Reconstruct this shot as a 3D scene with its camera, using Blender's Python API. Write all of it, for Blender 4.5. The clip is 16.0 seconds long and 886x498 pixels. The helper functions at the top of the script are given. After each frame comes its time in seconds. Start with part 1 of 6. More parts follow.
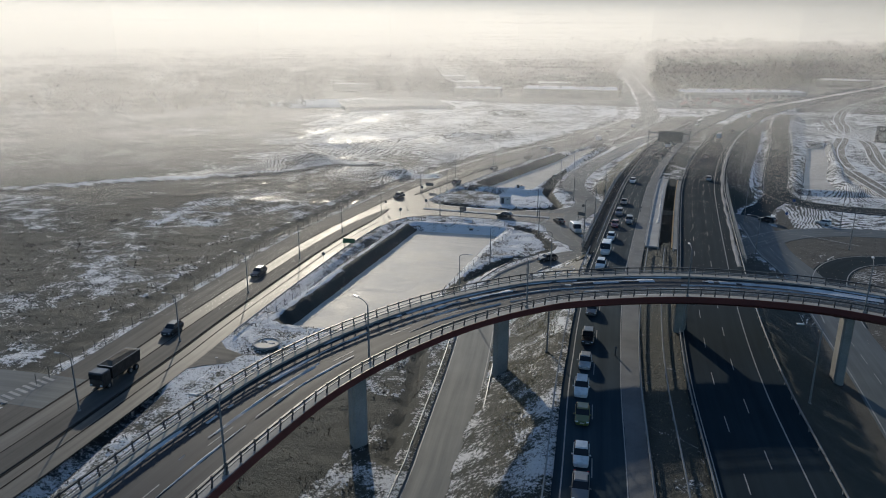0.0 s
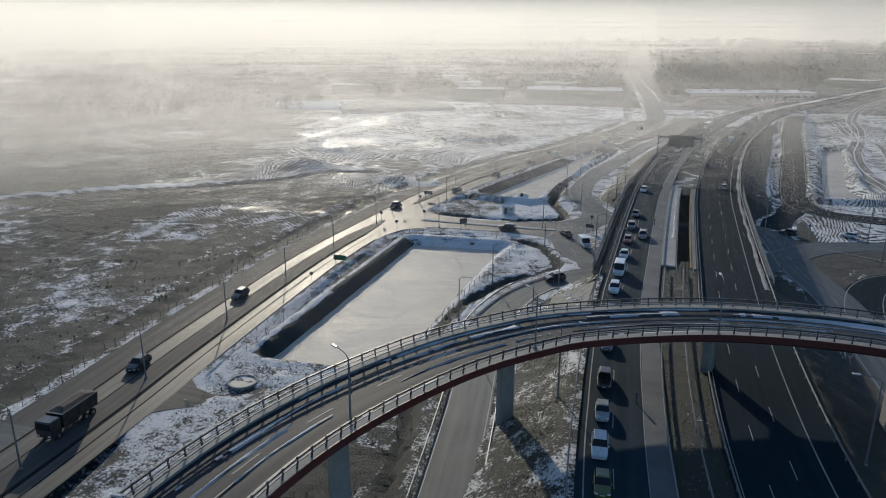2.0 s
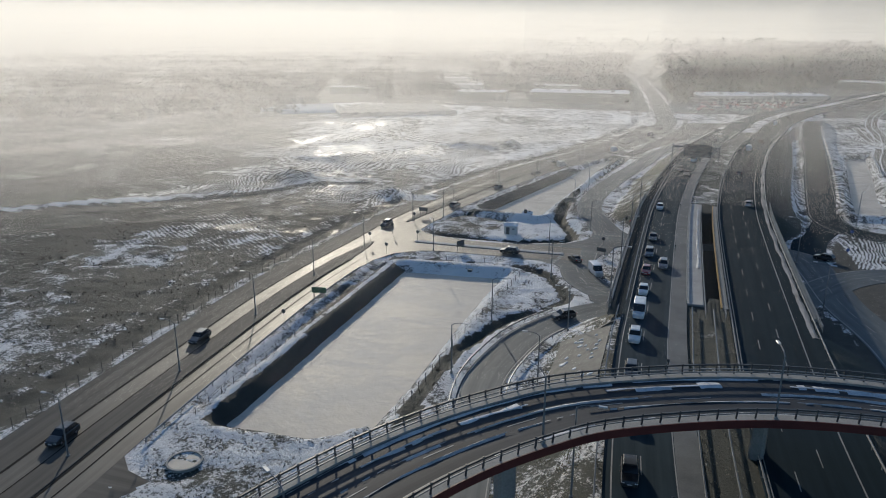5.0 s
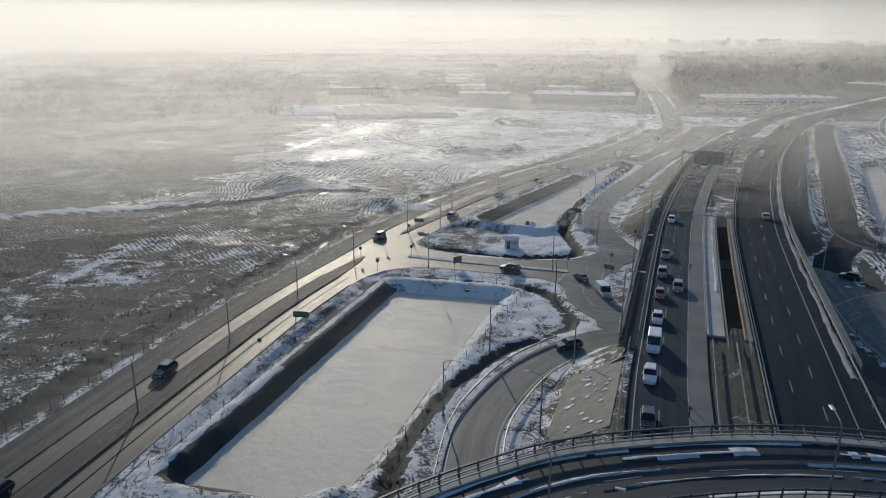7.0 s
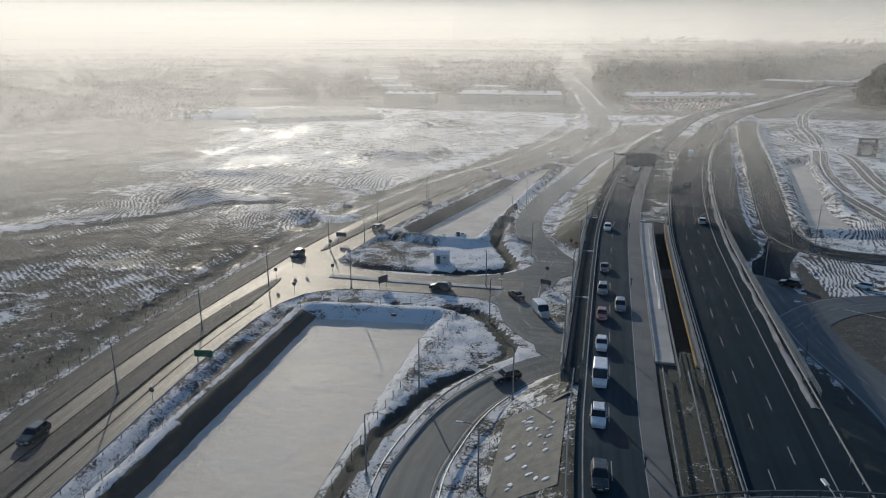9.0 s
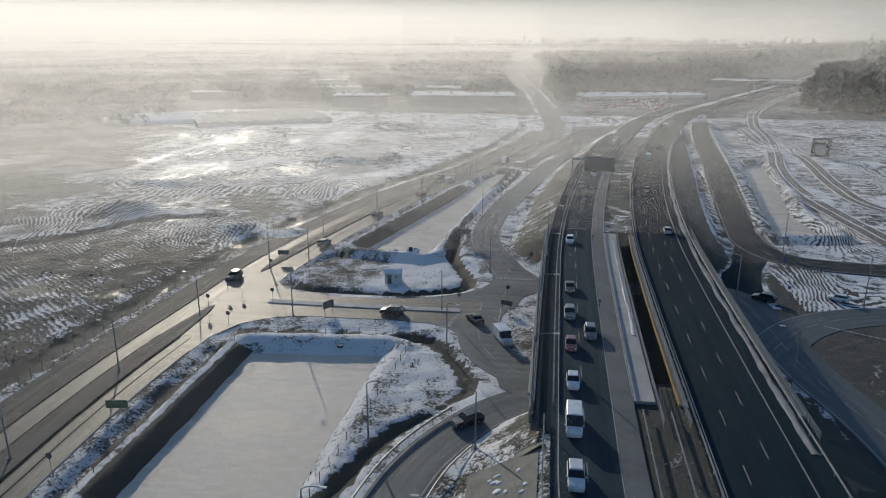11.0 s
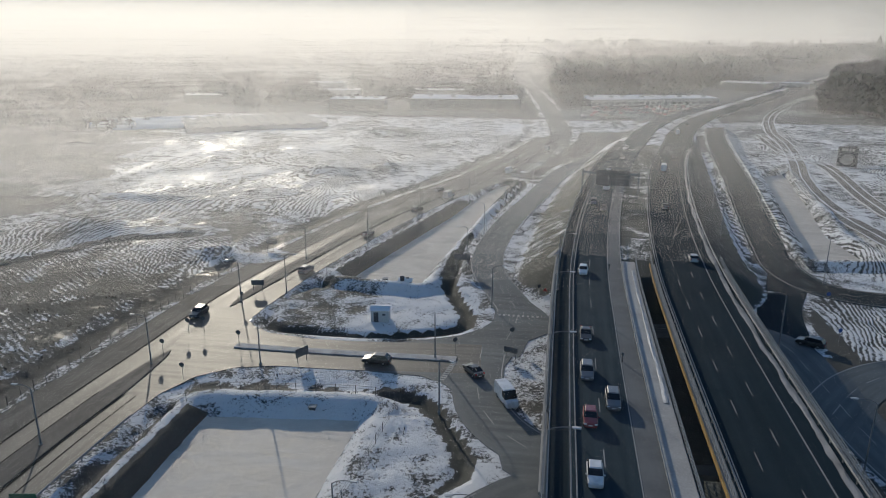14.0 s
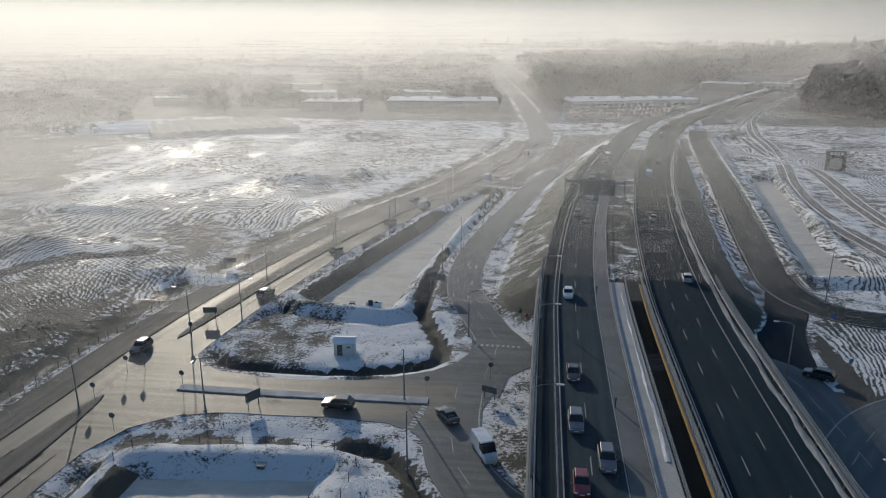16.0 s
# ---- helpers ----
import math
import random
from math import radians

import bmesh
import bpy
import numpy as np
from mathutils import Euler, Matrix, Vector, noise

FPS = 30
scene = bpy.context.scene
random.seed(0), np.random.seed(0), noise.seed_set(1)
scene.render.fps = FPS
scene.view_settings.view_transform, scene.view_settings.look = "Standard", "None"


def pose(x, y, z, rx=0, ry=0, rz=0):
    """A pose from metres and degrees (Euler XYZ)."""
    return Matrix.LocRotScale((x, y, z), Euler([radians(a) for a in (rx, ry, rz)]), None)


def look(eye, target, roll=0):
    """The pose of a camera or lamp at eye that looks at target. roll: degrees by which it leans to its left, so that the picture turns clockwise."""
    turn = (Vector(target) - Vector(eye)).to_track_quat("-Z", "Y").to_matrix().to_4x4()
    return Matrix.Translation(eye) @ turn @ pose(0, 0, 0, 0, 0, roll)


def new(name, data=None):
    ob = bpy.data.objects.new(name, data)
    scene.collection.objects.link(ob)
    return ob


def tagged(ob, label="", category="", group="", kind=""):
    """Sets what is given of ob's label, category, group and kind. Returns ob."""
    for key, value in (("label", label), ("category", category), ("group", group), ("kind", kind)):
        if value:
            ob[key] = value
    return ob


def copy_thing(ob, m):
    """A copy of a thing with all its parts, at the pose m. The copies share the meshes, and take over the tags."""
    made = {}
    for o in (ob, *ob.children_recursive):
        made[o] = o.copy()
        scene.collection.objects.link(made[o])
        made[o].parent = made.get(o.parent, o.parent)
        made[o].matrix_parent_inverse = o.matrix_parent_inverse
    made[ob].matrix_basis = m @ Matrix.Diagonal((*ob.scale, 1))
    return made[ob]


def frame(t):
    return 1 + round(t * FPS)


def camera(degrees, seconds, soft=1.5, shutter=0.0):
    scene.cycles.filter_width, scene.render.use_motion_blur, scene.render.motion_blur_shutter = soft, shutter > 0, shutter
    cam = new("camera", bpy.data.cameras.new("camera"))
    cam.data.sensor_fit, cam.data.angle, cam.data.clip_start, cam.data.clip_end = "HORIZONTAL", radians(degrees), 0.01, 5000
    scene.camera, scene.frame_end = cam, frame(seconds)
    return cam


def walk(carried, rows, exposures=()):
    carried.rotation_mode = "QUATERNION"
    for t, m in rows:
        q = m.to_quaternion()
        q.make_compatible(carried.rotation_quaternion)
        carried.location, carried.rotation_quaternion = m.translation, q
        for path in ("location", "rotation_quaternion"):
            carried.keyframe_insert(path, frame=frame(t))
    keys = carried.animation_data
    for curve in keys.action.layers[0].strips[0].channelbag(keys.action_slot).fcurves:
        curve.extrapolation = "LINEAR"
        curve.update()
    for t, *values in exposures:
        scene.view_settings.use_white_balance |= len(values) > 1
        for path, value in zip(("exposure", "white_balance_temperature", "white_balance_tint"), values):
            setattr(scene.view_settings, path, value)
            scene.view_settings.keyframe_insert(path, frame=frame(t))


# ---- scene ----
cam = camera(64.5, 16.0, soft=1.0)
METRES, EYE, TILT, LEAN, TURN = 107.77, 50.0, 0.0, 0.0, 17.8
ROWS = [
    (0.0, 0.0, 0.0, 0.0, 0.09, -16.81, -0.28),
    (0.5, 0.0007, 0.0303, 0.0004, 0.12, -16.82, -0.28),
    (1.0, 0.0018, 0.0609, 0.0012, 0.14, -16.85, -0.26),
    (1.5, 0.0037, 0.0926, 0.0018, 0.18, -16.85, -0.24),
    (2.0, 0.0061, 0.1247, 0.0022, 0.21, -16.86, -0.22),
    (2.5, 0.0088, 0.1568, 0.0029, 0.25, -16.86, -0.19),
    (3.0, 0.0118, 0.1885, 0.0038, 0.3, -16.86, -0.18),
    (3.5, 0.0146, 0.2203, 0.0046, 0.35, -16.85, -0.18),
    (4.0, 0.0179, 0.2517, 0.0054, 0.4, -16.84, -0.19),
    (6.5, 0.0356, 0.4007, 0.0052, 0.68, -16.8, -0.25),
    (7.0, 0.0386, 0.4311, 0.006, 0.74, -16.81, -0.29),
    (7.5, 0.0418, 0.4624, 0.0059, 0.8, -16.8, -0.29),
    (8.0, 0.0457, 0.4927, 0.0066, 0.88, -16.84, -0.28),
    (8.5, 0.0484, 0.5239, 0.0065, 0.92, -16.84, -0.29),
    (8.6, 0.0492, 0.5301, 0.0065, 0.85, -16.84, -0.28),
    (8.8, 0.0522, 0.5425, 0.0066, -2.05, -16.85, -0.24),
    (9.0, 0.0555, 0.555, 0.0066, -5.0, -16.85, -0.19),
    (9.2, 0.0574, 0.5674, 0.0066, -8.0, -16.84, -0.17),
    (9.35, 0.0588, 0.5767, 0.0065, -8.95, -16.84, -0.17),
    (9.7, 0.062, 0.5984, 0.0064, -8.98, -16.83, -0.17),
    (11.5, 0.0784, 0.7099, 0.0057, -8.85, -16.82, -0.16),
    (12.0, 0.0855, 0.741, 0.0056, -8.8, -16.8, -0.17),
    (12.5, 0.0932, 0.7718, 0.0061, -8.76, -16.79, -0.17),
    (13.0, 0.1008, 0.8024, 0.0064, -8.71, -16.78, -0.15),
    (13.5, 0.1091, 0.8331, 0.007, -8.65, -16.77, -0.13),
    (14.0, 0.1174, 0.8638, 0.0072, -8.6, -16.75, -0.15),
    (14.5, 0.127, 0.8946, 0.0082, -9.06, -16.76, -0.12),
    (15.0, 0.1352, 0.9247, 0.0082, -10.35, -16.74, -0.1),
    (15.5, 0.1433, 0.9551, 0.0088, -10.3, -16.73, -0.11),
    (16.0, 0.1526, 0.9848, 0.0086, -10.22, -16.72, -0.1),
]
walk(cam, [(t, pose(0, 0, EYE, TILT, LEAN, TURN) @ pose(METRES * x, METRES * y, METRES * z, 90 + pitch, roll, yaw)) for t, x, y, z, yaw, pitch, roll in ROWS],
     exposures=[(0.0, -0.14, 6470, 6), (16.0, -0.14, 6470, 6)])

# ---- world and sun: low winter sun ahead and to the left ----
SUN_YAW, SUN_UP = 28.0, 15.0
world = bpy.data.worlds.new("winter_sky")
scene.world = world
world.use_nodes = True
wn, wl = world.node_tree.nodes, world.node_tree.links
sky = wn.new("ShaderNodeTexSky")
sky.sky_type = "NISHITA"
sky.sun_disc = False
sky.sun_elevation = radians(SUN_UP)
sky.sun_rotation = radians(-SUN_YAW)
sky.air_density, sky.dust_density, sky.ozone_density = 1.0, 0.8, 4.0
wl.new(sky.outputs[0], wn["Background"].inputs[0])
wn["Background"].inputs[1].default_value = 0.145
lamp = bpy.data.lights.new("sun", "SUN")
lamp.energy, lamp.angle, lamp.color = 3.75, radians(0.8), (1.0, 0.88, 0.73)
sun = new("sun", lamp)
sun.matrix_world = look((-math.sin(radians(SUN_YAW)) * 900, math.cos(radians(SUN_YAW)) * 900, 900 * math.tan(radians(SUN_UP))), (0, 0, 0))

# ---- materials ----
def material(name):
    m = bpy.data.materials.new(name)
    m.use_nodes = True
    return m, m.node_tree.nodes, m.node_tree.links, m.node_tree.nodes["Principled BSDF"]


def ramp(nodes, links, src, stops):
    r = nodes.new("ShaderNodeValToRGB")
    while len(r.color_ramp.elements) < len(stops):
        r.color_ramp.elements.new(0.5)
    for e, (p, c) in zip(r.color_ramp.elements, stops):
        e.position, e.color = p, (c, c, c, 1) if isinstance(c, float) else (*c, 1)
    links.new(src, r.inputs[0])
    return r.outputs[0]


def noise_of(nodes, links, vec, scale, detail=4, rough=0.6, distort=0.0):
    n = nodes.new("ShaderNodeTexNoise")
    n.inputs["Scale"].default_value, n.inputs["Detail"].default_value = scale, detail
    n.inputs["Roughness"].default_value, n.inputs["Distortion"].default_value = rough, distort
    if vec is not None:
        links.new(vec, n.inputs["Vector"])
    return n.outputs["Fac"]


def mixed(nodes, links, fac, a, b):
    m = nodes.new("ShaderNodeMix")
    m.data_type = "RGBA"
    for sock, v in ((m.inputs[0], fac), (m.inputs[6], a), (m.inputs[7], b)):
        if isinstance(v, (tuple, float, int)):
            sock.default_value = (*v, 1) if isinstance(v, tuple) else v
        else:
            links.new(v, sock)
    return m.outputs[2]


def maths(nodes, links, op, a, b=0.0, c=0.0):
    m = nodes.new("ShaderNodeMath")
    m.operation = op
    for sock, v in zip(m.inputs, (a, b, c)):
        if isinstance(v, (float, int)):
            sock.default_value = v
        else:
            links.new(v, sock)
    return m.outputs[0]


def bumped(nodes, links, bsdf, height, strength, distance):
    b = nodes.new("ShaderNodeBump")
    b.inputs["Strength"].default_value, b.inputs["Distance"].default_value = strength, distance
    links.new(height, b.inputs["Height"])
    links.new(b.outputs[0], bsdf.inputs["Normal"])


def place(nodes):
    return nodes.new("ShaderNodeNewGeometry").outputs["Position"]


def plain(name, a, b, rough=0.6, scale=1.5, metal=0.0, bump=0.0, spec=0.5):
    """A weathered surface: two tones at two scales, a little relief."""
    m, n, l, p = material(name)
    pos = place(n)
    big, fine = noise_of(n, l, pos, scale * 0.25), noise_of(n, l, pos, scale * 6)
    f = maths(n, l, "ADD", maths(n, l, "MULTIPLY", big, 0.6), maths(n, l, "MULTIPLY", fine, 0.4))
    f = ramp(n, l, f, [(0.35, 0.0), (0.65, 1.0)])
    l.new(mixed(n, l, f, a, b), p.inputs["Base Color"])
    p.inputs["Roughness"].default_value, p.inputs["Metallic"].default_value = rough, metal
    p.inputs["Specular IOR Level"].default_value = spec
    if bump:
        bumped(n, l, p, fine, 0.4, bump)
    return m


def ground_material():
    """Winter ground: brown grass and soil under broken snow, wet where it thaws."""
    m, n, l, p = material("winter_ground")
    pos = place(n)

    def attr(name):
        a = n.new("ShaderNodeAttribute")
        a.attribute_name = name
        return a.outputs["Fac"]

    cover, green, wet, tracks, plough = attr("snow"), attr("green"), attr("wet"), attr("tracks"), attr("plough")
    warp = n.new("ShaderNodeMapping")
    warp.inputs["Scale"].default_value = (1.0, 0.55, 1.0)
    l.new(pos, warp.inputs["Vector"])
    big = noise_of(n, l, warp.outputs[0], 0.035, 5, 0.62, 0.6)
    mid = noise_of(n, l, pos, 0.22, 5, 0.68, 0.4)
    fine = noise_of(n, l, pos, 2.1, 7, 0.82)
    sep = n.new("ShaderNodeSeparateXYZ")
    l.new(pos, sep.inputs[0])
    run = maths(n, l, "ADD", maths(n, l, "MULTIPLY", sep.outputs["X"], 3.1), maths(n, l, "MULTIPLY", sep.outputs["Y"], 4.4))
    furrow = maths(n, l, "MULTIPLY", maths(n, l, "SINE", maths(n, l, "ADD", run, maths(n, l, "MULTIPLY", mid, 16.0))), plough)
    # wheel tracks: nested bent lines, in patches
    bend = noise_of(n, l, warp.outputs[0], 0.011, 2.5, 0.42, 0.5)
    lines = maths(n, l, "PINGPONG", maths(n, l, "ADD", maths(n, l, "MULTIPLY", bend, 190.0), maths(n, l, "MULTIPLY", mid, 3.2)), 0.5)
    where = ramp(n, l, noise_of(n, l, pos, 0.02, 3, 0.5, 0.5), [(0.44, 0.0), (0.60, 1.0)])
    ruts = maths(n, l, "MULTIPLY", maths(n, l, "SUBTRACT", lines, 0.25), maths(n, l, "MULTIPLY", where, 2.0))
    ruts = maths(n, l, "MULTIPLY", ruts, tracks)
    s = maths(n, l, "ADD", maths(n, l, "MULTIPLY", big, 0.27), maths(n, l, "MULTIPLY", mid, 0.32))
    s = maths(n, l, "ADD", s, maths(n, l, "MULTIPLY", fine, 0.41))
    s = maths(n, l, "ADD", s, maths(n, l, "MULTIPLY", ruts, 0.34))
    s = maths(n, l, "ADD", s, maths(n, l, "MULTIPLY", furrow, 0.034))
    edge = maths(n, l, "SUBTRACT", maths(n, l, "ADD", s, maths(n, l, "MULTIPLY", cover, 0.5)), 0.75)
    snow = ramp(n, l, maths(n, l, "ADD", maths(n, l, "MULTIPLY", edge, 13.0), 0.5), [(0.30, 0.0), (0.75, 1.0)])
    soil = mixed(n, l, mid, (0.026, 0.027, 0.028), (0.070, 0.067, 0.063))
    grass = mixed(n, l, fine, (0.010, 0.017, 0.014), (0.040, 0.047, 0.037))
    bare = mixed(n, l, green, soil, grass)
    white = mixed(n, l, maths(n, l, "ADD", maths(n, l, "MULTIPLY", fine, 0.6), maths(n, l, "MULTIPLY", mid, 0.4)), (0.54, 0.55, 0.57), (0.90, 0.90, 0.90))
    l.new(mixed(n, l, snow, bare, white), p.inputs["Base Color"])
    damp = maths(n, l, "MULTIPLY", wet, ramp(n, l, big, [(0.50, 0.0), (0.66, 1.0)]))
    # meltwater frozen in the ruts and hollows
    melt = maths(n, l, "SUBTRACT", maths(n, l, "ADD", noise_of(n, l, warp.outputs[0], 0.13, 7, 0.75, 1.2), maths(n, l, "MULTIPLY", ruts, 0.16)), 0.0)
    pool = maths(n, l, "MULTIPLY", wet, ramp(n, l, melt, [(0.55, 0.0), (0.63, 1.0)]))
    rough = maths(n, l, "SUBTRACT", 0.85, maths(n, l, "MULTIPLY", damp, 0.36))
    rough = maths(n, l, "SUBTRACT", rough, maths(n, l, "MULTIPLY", pool, 0.30))
    l.new(rough, p.inputs["Roughness"])
    relief = maths(n, l, "ADD", maths(n, l, "MULTIPLY", mid, 0.6), maths(n, l, "MULTIPLY", fine, 0.45))
    relief = maths(n, l, "ADD", relief, maths(n, l, "MULTIPLY", ruts, 0.35))
    relief = maths(n, l, "ADD", relief, maths(n, l, "MULTIPLY", furrow, 0.05))
    relief = maths(n, l, "MULTIPLY", relief, maths(n, l, "SUBTRACT", 1.0, maths(n, l, "MULTIPLY", pool, 0.75)))
    bumped(n, l, p, relief, 1.0, 0.7)
    return m


def asphalt(name, dark, light, rough, wetness=0.0, shine=0.5):
    """Worn asphalt with wheel lanes along the road (uv: metres across, metres along)."""
    m, n, l, p = material(name)
    pos = place(n)
    uv = n.new("ShaderNodeUVMap").outputs[0]
    stretch = n.new("ShaderNodeMapping")
    stretch.inputs["Scale"].default_value = (1.1, 0.035, 1.0)
    l.new(uv, stretch.inputs["Vector"])
    streak = noise_of(n, l, stretch.outputs[0], 0.8, 4, 0.6)
    grain, patch = noise_of(n, l, pos, 6.0, 3, 0.7), noise_of(n, l, pos, 0.09, 4, 0.6)
    f = maths(n, l, "ADD", maths(n, l, "MULTIPLY", streak, 0.55), maths(n, l, "MULTIPLY", patch, 0.35))
    f = maths(n, l, "ADD", f, maths(n, l, "MULTIPLY", grain, 0.10))
    f = ramp(n, l, f, [(0.36, 0.0), (0.64, 1.0)])
    l.new(mixed(n, l, f, dark, light), p.inputs["Base Color"])
    l.new(maths(n, l, "SUBTRACT", rough, maths(n, l, "MULTIPLY", streak, wetness)), p.inputs["Roughness"])
    p.inputs["Specular IOR Level"].default_value = shine
    bumped(n, l, p, grain, 0.25, 0.02)
    return m


def ice_material():
    m, n, l, p = material("snowed_ice")
    pos = place(n)
    big, mid, fine = noise_of(n, l, pos, 0.11, 5, 0.6, 0.8), noise_of(n, l, pos, 0.5, 4, 0.6, 0.3), noise_of(n, l, pos, 3.0)
    f = maths(n, l, "ADD", maths(n, l, "MULTIPLY", big, 0.7), maths(n, l, "MULTIPLY", mid, 0.3))
    f = ramp(n, l, f, [(0.40, 0.0), (0.58, 1.0)])
    streak = n.new("ShaderNodeMapping")
    streak.inputs["Rotation"].default_value = (0, 0, 0.9)
    streak.inputs["Scale"].default_value = (0.3, 1.6, 1.0)
    l.new(pos, streak.inputs["Vector"])
    lines = ramp(n, l, noise_of(n, l, streak.outputs[0], 0.22, 5, 0.62, 0.7), [(0.46, 0.0), (0.66, 0.75)])
    f = maths(n, l, "MAXIMUM", maths(n, l, "MULTIPLY", f, 0.6), lines)
    l.new(mixed(n, l, f, (0.43, 0.385, 0.325), (0.66, 0.60, 0.52)), p.inputs["Base Color"])
    l.new(maths(n, l, "ADD", 0.62, maths(n, l, "MULTIPLY", f, 0.15)), p.inputs["Roughness"])
    p.inputs["Specular IOR Level"].default_value = 0.3
    bumped(n, l, p, maths(n, l, "ADD", mid, maths(n, l, "MULTIPLY", fine, 0.15)), 0.3, 0.25)
    return m


GROUND = ground_material()
ICE = ice_material()
ASPHALT = asphalt("motorway_asphalt", (0.014, 0.028, 0.039), (0.031, 0.052, 0.066), 0.93, 0.1, 0.07)
NEW_ASPHALT = asphalt("new_dark_asphalt", (0.006, 0.016, 0.024), (0.013, 0.028, 0.039), 0.93, 0.1, 0.06)
SALTED = asphalt("salted_asphalt", (0.040, 0.038, 0.034), (0.098, 0.090, 0.078), 0.72, 0.24, 0.42)
SLIP = asphalt("slip_road_asphalt", (0.046, 0.058, 0.066), (0.098, 0.116, 0.125), 0.8, 0.2, 0.35)
SNOWY_DECK = asphalt("slushy_deck", (0.014, 0.019, 0.027), (0.040, 0.047, 0.057), 0.78, 0.15, 0.22)
SLUSH = plain("packed_slush", (0.45, 0.46, 0.48), (0.72, 0.73, 0.75), 0.7, 1.2, bump=0.08)
CONCRETE = plain("weathered_concrete", (0.19, 0.19, 0.185), (0.33, 0.325, 0.31), 0.8, 0.8, bump=0.02)
PAINT = plain("road_paint", (0.14, 0.15, 0.155), (0.29, 0.30, 0.30), 0.6, 2.0)
STEEL = plain("galvanised_steel", (0.15, 0.16, 0.17), (0.27, 0.28, 0.29), 0.6, 2.0, 0.5)
RED = plain("dark_red_girder_paint", (0.07, 0.015, 0.014), (0.12, 0.024, 0.021), 0.5, 1.0)
YELLOW = plain("ochre_edge_paint", (0.26, 0.15, 0.04), (0.38, 0.23, 0.06), 0.55, 1.0)
DARK = plain("dark_metal", (0.03, 0.033, 0.038), (0.06, 0.063, 0.068), 0.5, 2.0)

# ---- plan: lines of the roads (x, y) ----
def smooth(points, step=2.0):
    """A Catmull-Rom line through points of any dimension, resampled evenly."""
    p = np.array(points, float)
    p = np.vstack([2 * p[0] - p[1], p, 2 * p[-1] - p[-2]])
    out = []
    for i in range(1, len(p) - 2):
        t = np.linspace(0, 1, max(4, int(np.linalg.norm(p[i + 1, :2] - p[i, :2]) / step * 2)), endpoint=False)[:, None]
        a, b, c, d = p[i - 1], p[i], p[i + 1], p[i + 2]
        out.append(0.5 * (2 * b + (c - a) * t + (2 * a - 5 * b + 4 * c - d) * t * t + (3 * b - a - 3 * c + d) * t ** 3))
    line = np.vstack(out + [p[-2:-1]])
    s = np.r_[0, np.cumsum(np.linalg.norm(np.diff(line[:, :2], axis=0), axis=1))]
    k = np.linspace(0, s[-1], max(2, int(s[-1] / step) + 1))
    return np.stack([np.interp(k, s, line[:, j]) for j in range(line.shape[1])], 1)


def offset(line, d):
    """The line moved d metres to its right."""
    t = np.gradient(line[:, :2], axis=0)
    t /= np.linalg.norm(t, axis=1)[:, None]
    out = line.copy()
    out[:, 0] += t[:, 1] * d
    out[:, 1] -= t[:, 0] * d
    return out


def near(line, x, y):
    """Distance of every (x, y) to the line, the side it lies on, and the values carried by the nearest point."""
    best = np.full(x.shape, 1e9)
    side = np.zeros(x.shape)
    vals = [np.zeros(x.shape) for _ in range(line.shape[1] - 2)]
    for a, b in zip(line[:-1], line[1:]):
        d = b[:2] - a[:2]
        u = np.clip(((x - a[0]) * d[0] + (y - a[1]) * d[1]) / (d @ d), 0, 1)
        ex, ey = x - a[0] - u * d[0], y - a[1] - u * d[1]
        q = np.hypot(ex, ey)
        m = q < best
        best[m] = q[m]
        side[m] = np.sign(ex * d[1] - ey * d[0])[m]
        for j, v in enumerate(vals):
            v[m] = (a[j + 2] + u * (b[j + 2] - a[j + 2]))[m]
    return best, side, vals


MAIN = smooth([(20, -60, 6), (8, 25, 6), (4, 65, 6), (1.3, 92, 6), (0.1, 120, 6), (0, 150, 6), (0.3, 200, 6), (1.2, 236, 6), (4.6, 281, 6), (10.5, 331, 6), (17, 372, 5.6),
               (28, 428, 4.6), (41, 492, 3.2), (64, 565, 2.2), (101, 647, 1.6), (153, 761, 1), (212, 881, 1), (333, 1129, 1), (520, 1500, 1)], 3.0)
WEST = MAIN.copy()
WEST[:, 0] += np.interp(WEST[:, 1], [95, 138], [1.1, 0.0])
DITCH = smooth([(-69, 75), (-68, 70), (-66.5, 59), (-65, 50), (-63, 20)], 2.0)
LEFT_ROAD = smooth([(-71, -60), (-72.5, 40), (-74.6, 80), (-76.3, 98), (-77.8, 117), (-79, 135), (-79.8, 150), (-79.8, 165), (-79.2, 178), (-78.4, 192), (-77.9, 205), (-77, 217), (-74.5, 236), (-70.4, 258), (-64, 286), (-54.4, 317), (-41.5, 351), (-31.5, 390), (-22.5, 432), (-14.5, 482), (-16, 531), (-25.5, 656), (-43, 838), (-76, 1161)], 3.0)
CONNECT = smooth([(-77, 195.5), (-66, 195.5), (-50, 195.8), (-38, 197), (-27, 198)], 2.0)
SLIP_N = smooth([(-24.5, 200), (-22.6, 212), (-22.4, 220), (-25.4, 229), (-29.6, 241), (-31.3, 252), (-31.2, 267), (-28.7, 290), (-23.2, 320), (-13.4, 372), (3, 416), (24, 470)], 2.0)
SLIP_S = smooth([(-12, 168), (-18.8, 163), (-24.2, 156.6), (-29.4, 146), (-31.8, 134), (-32.1, 126.5), (-31.2, 120), (-29.6, 112), (-26.9, 96), (-23.8, 75), (-22.6, 66), (-20.5, 40), (-18, -40)], 2.0)
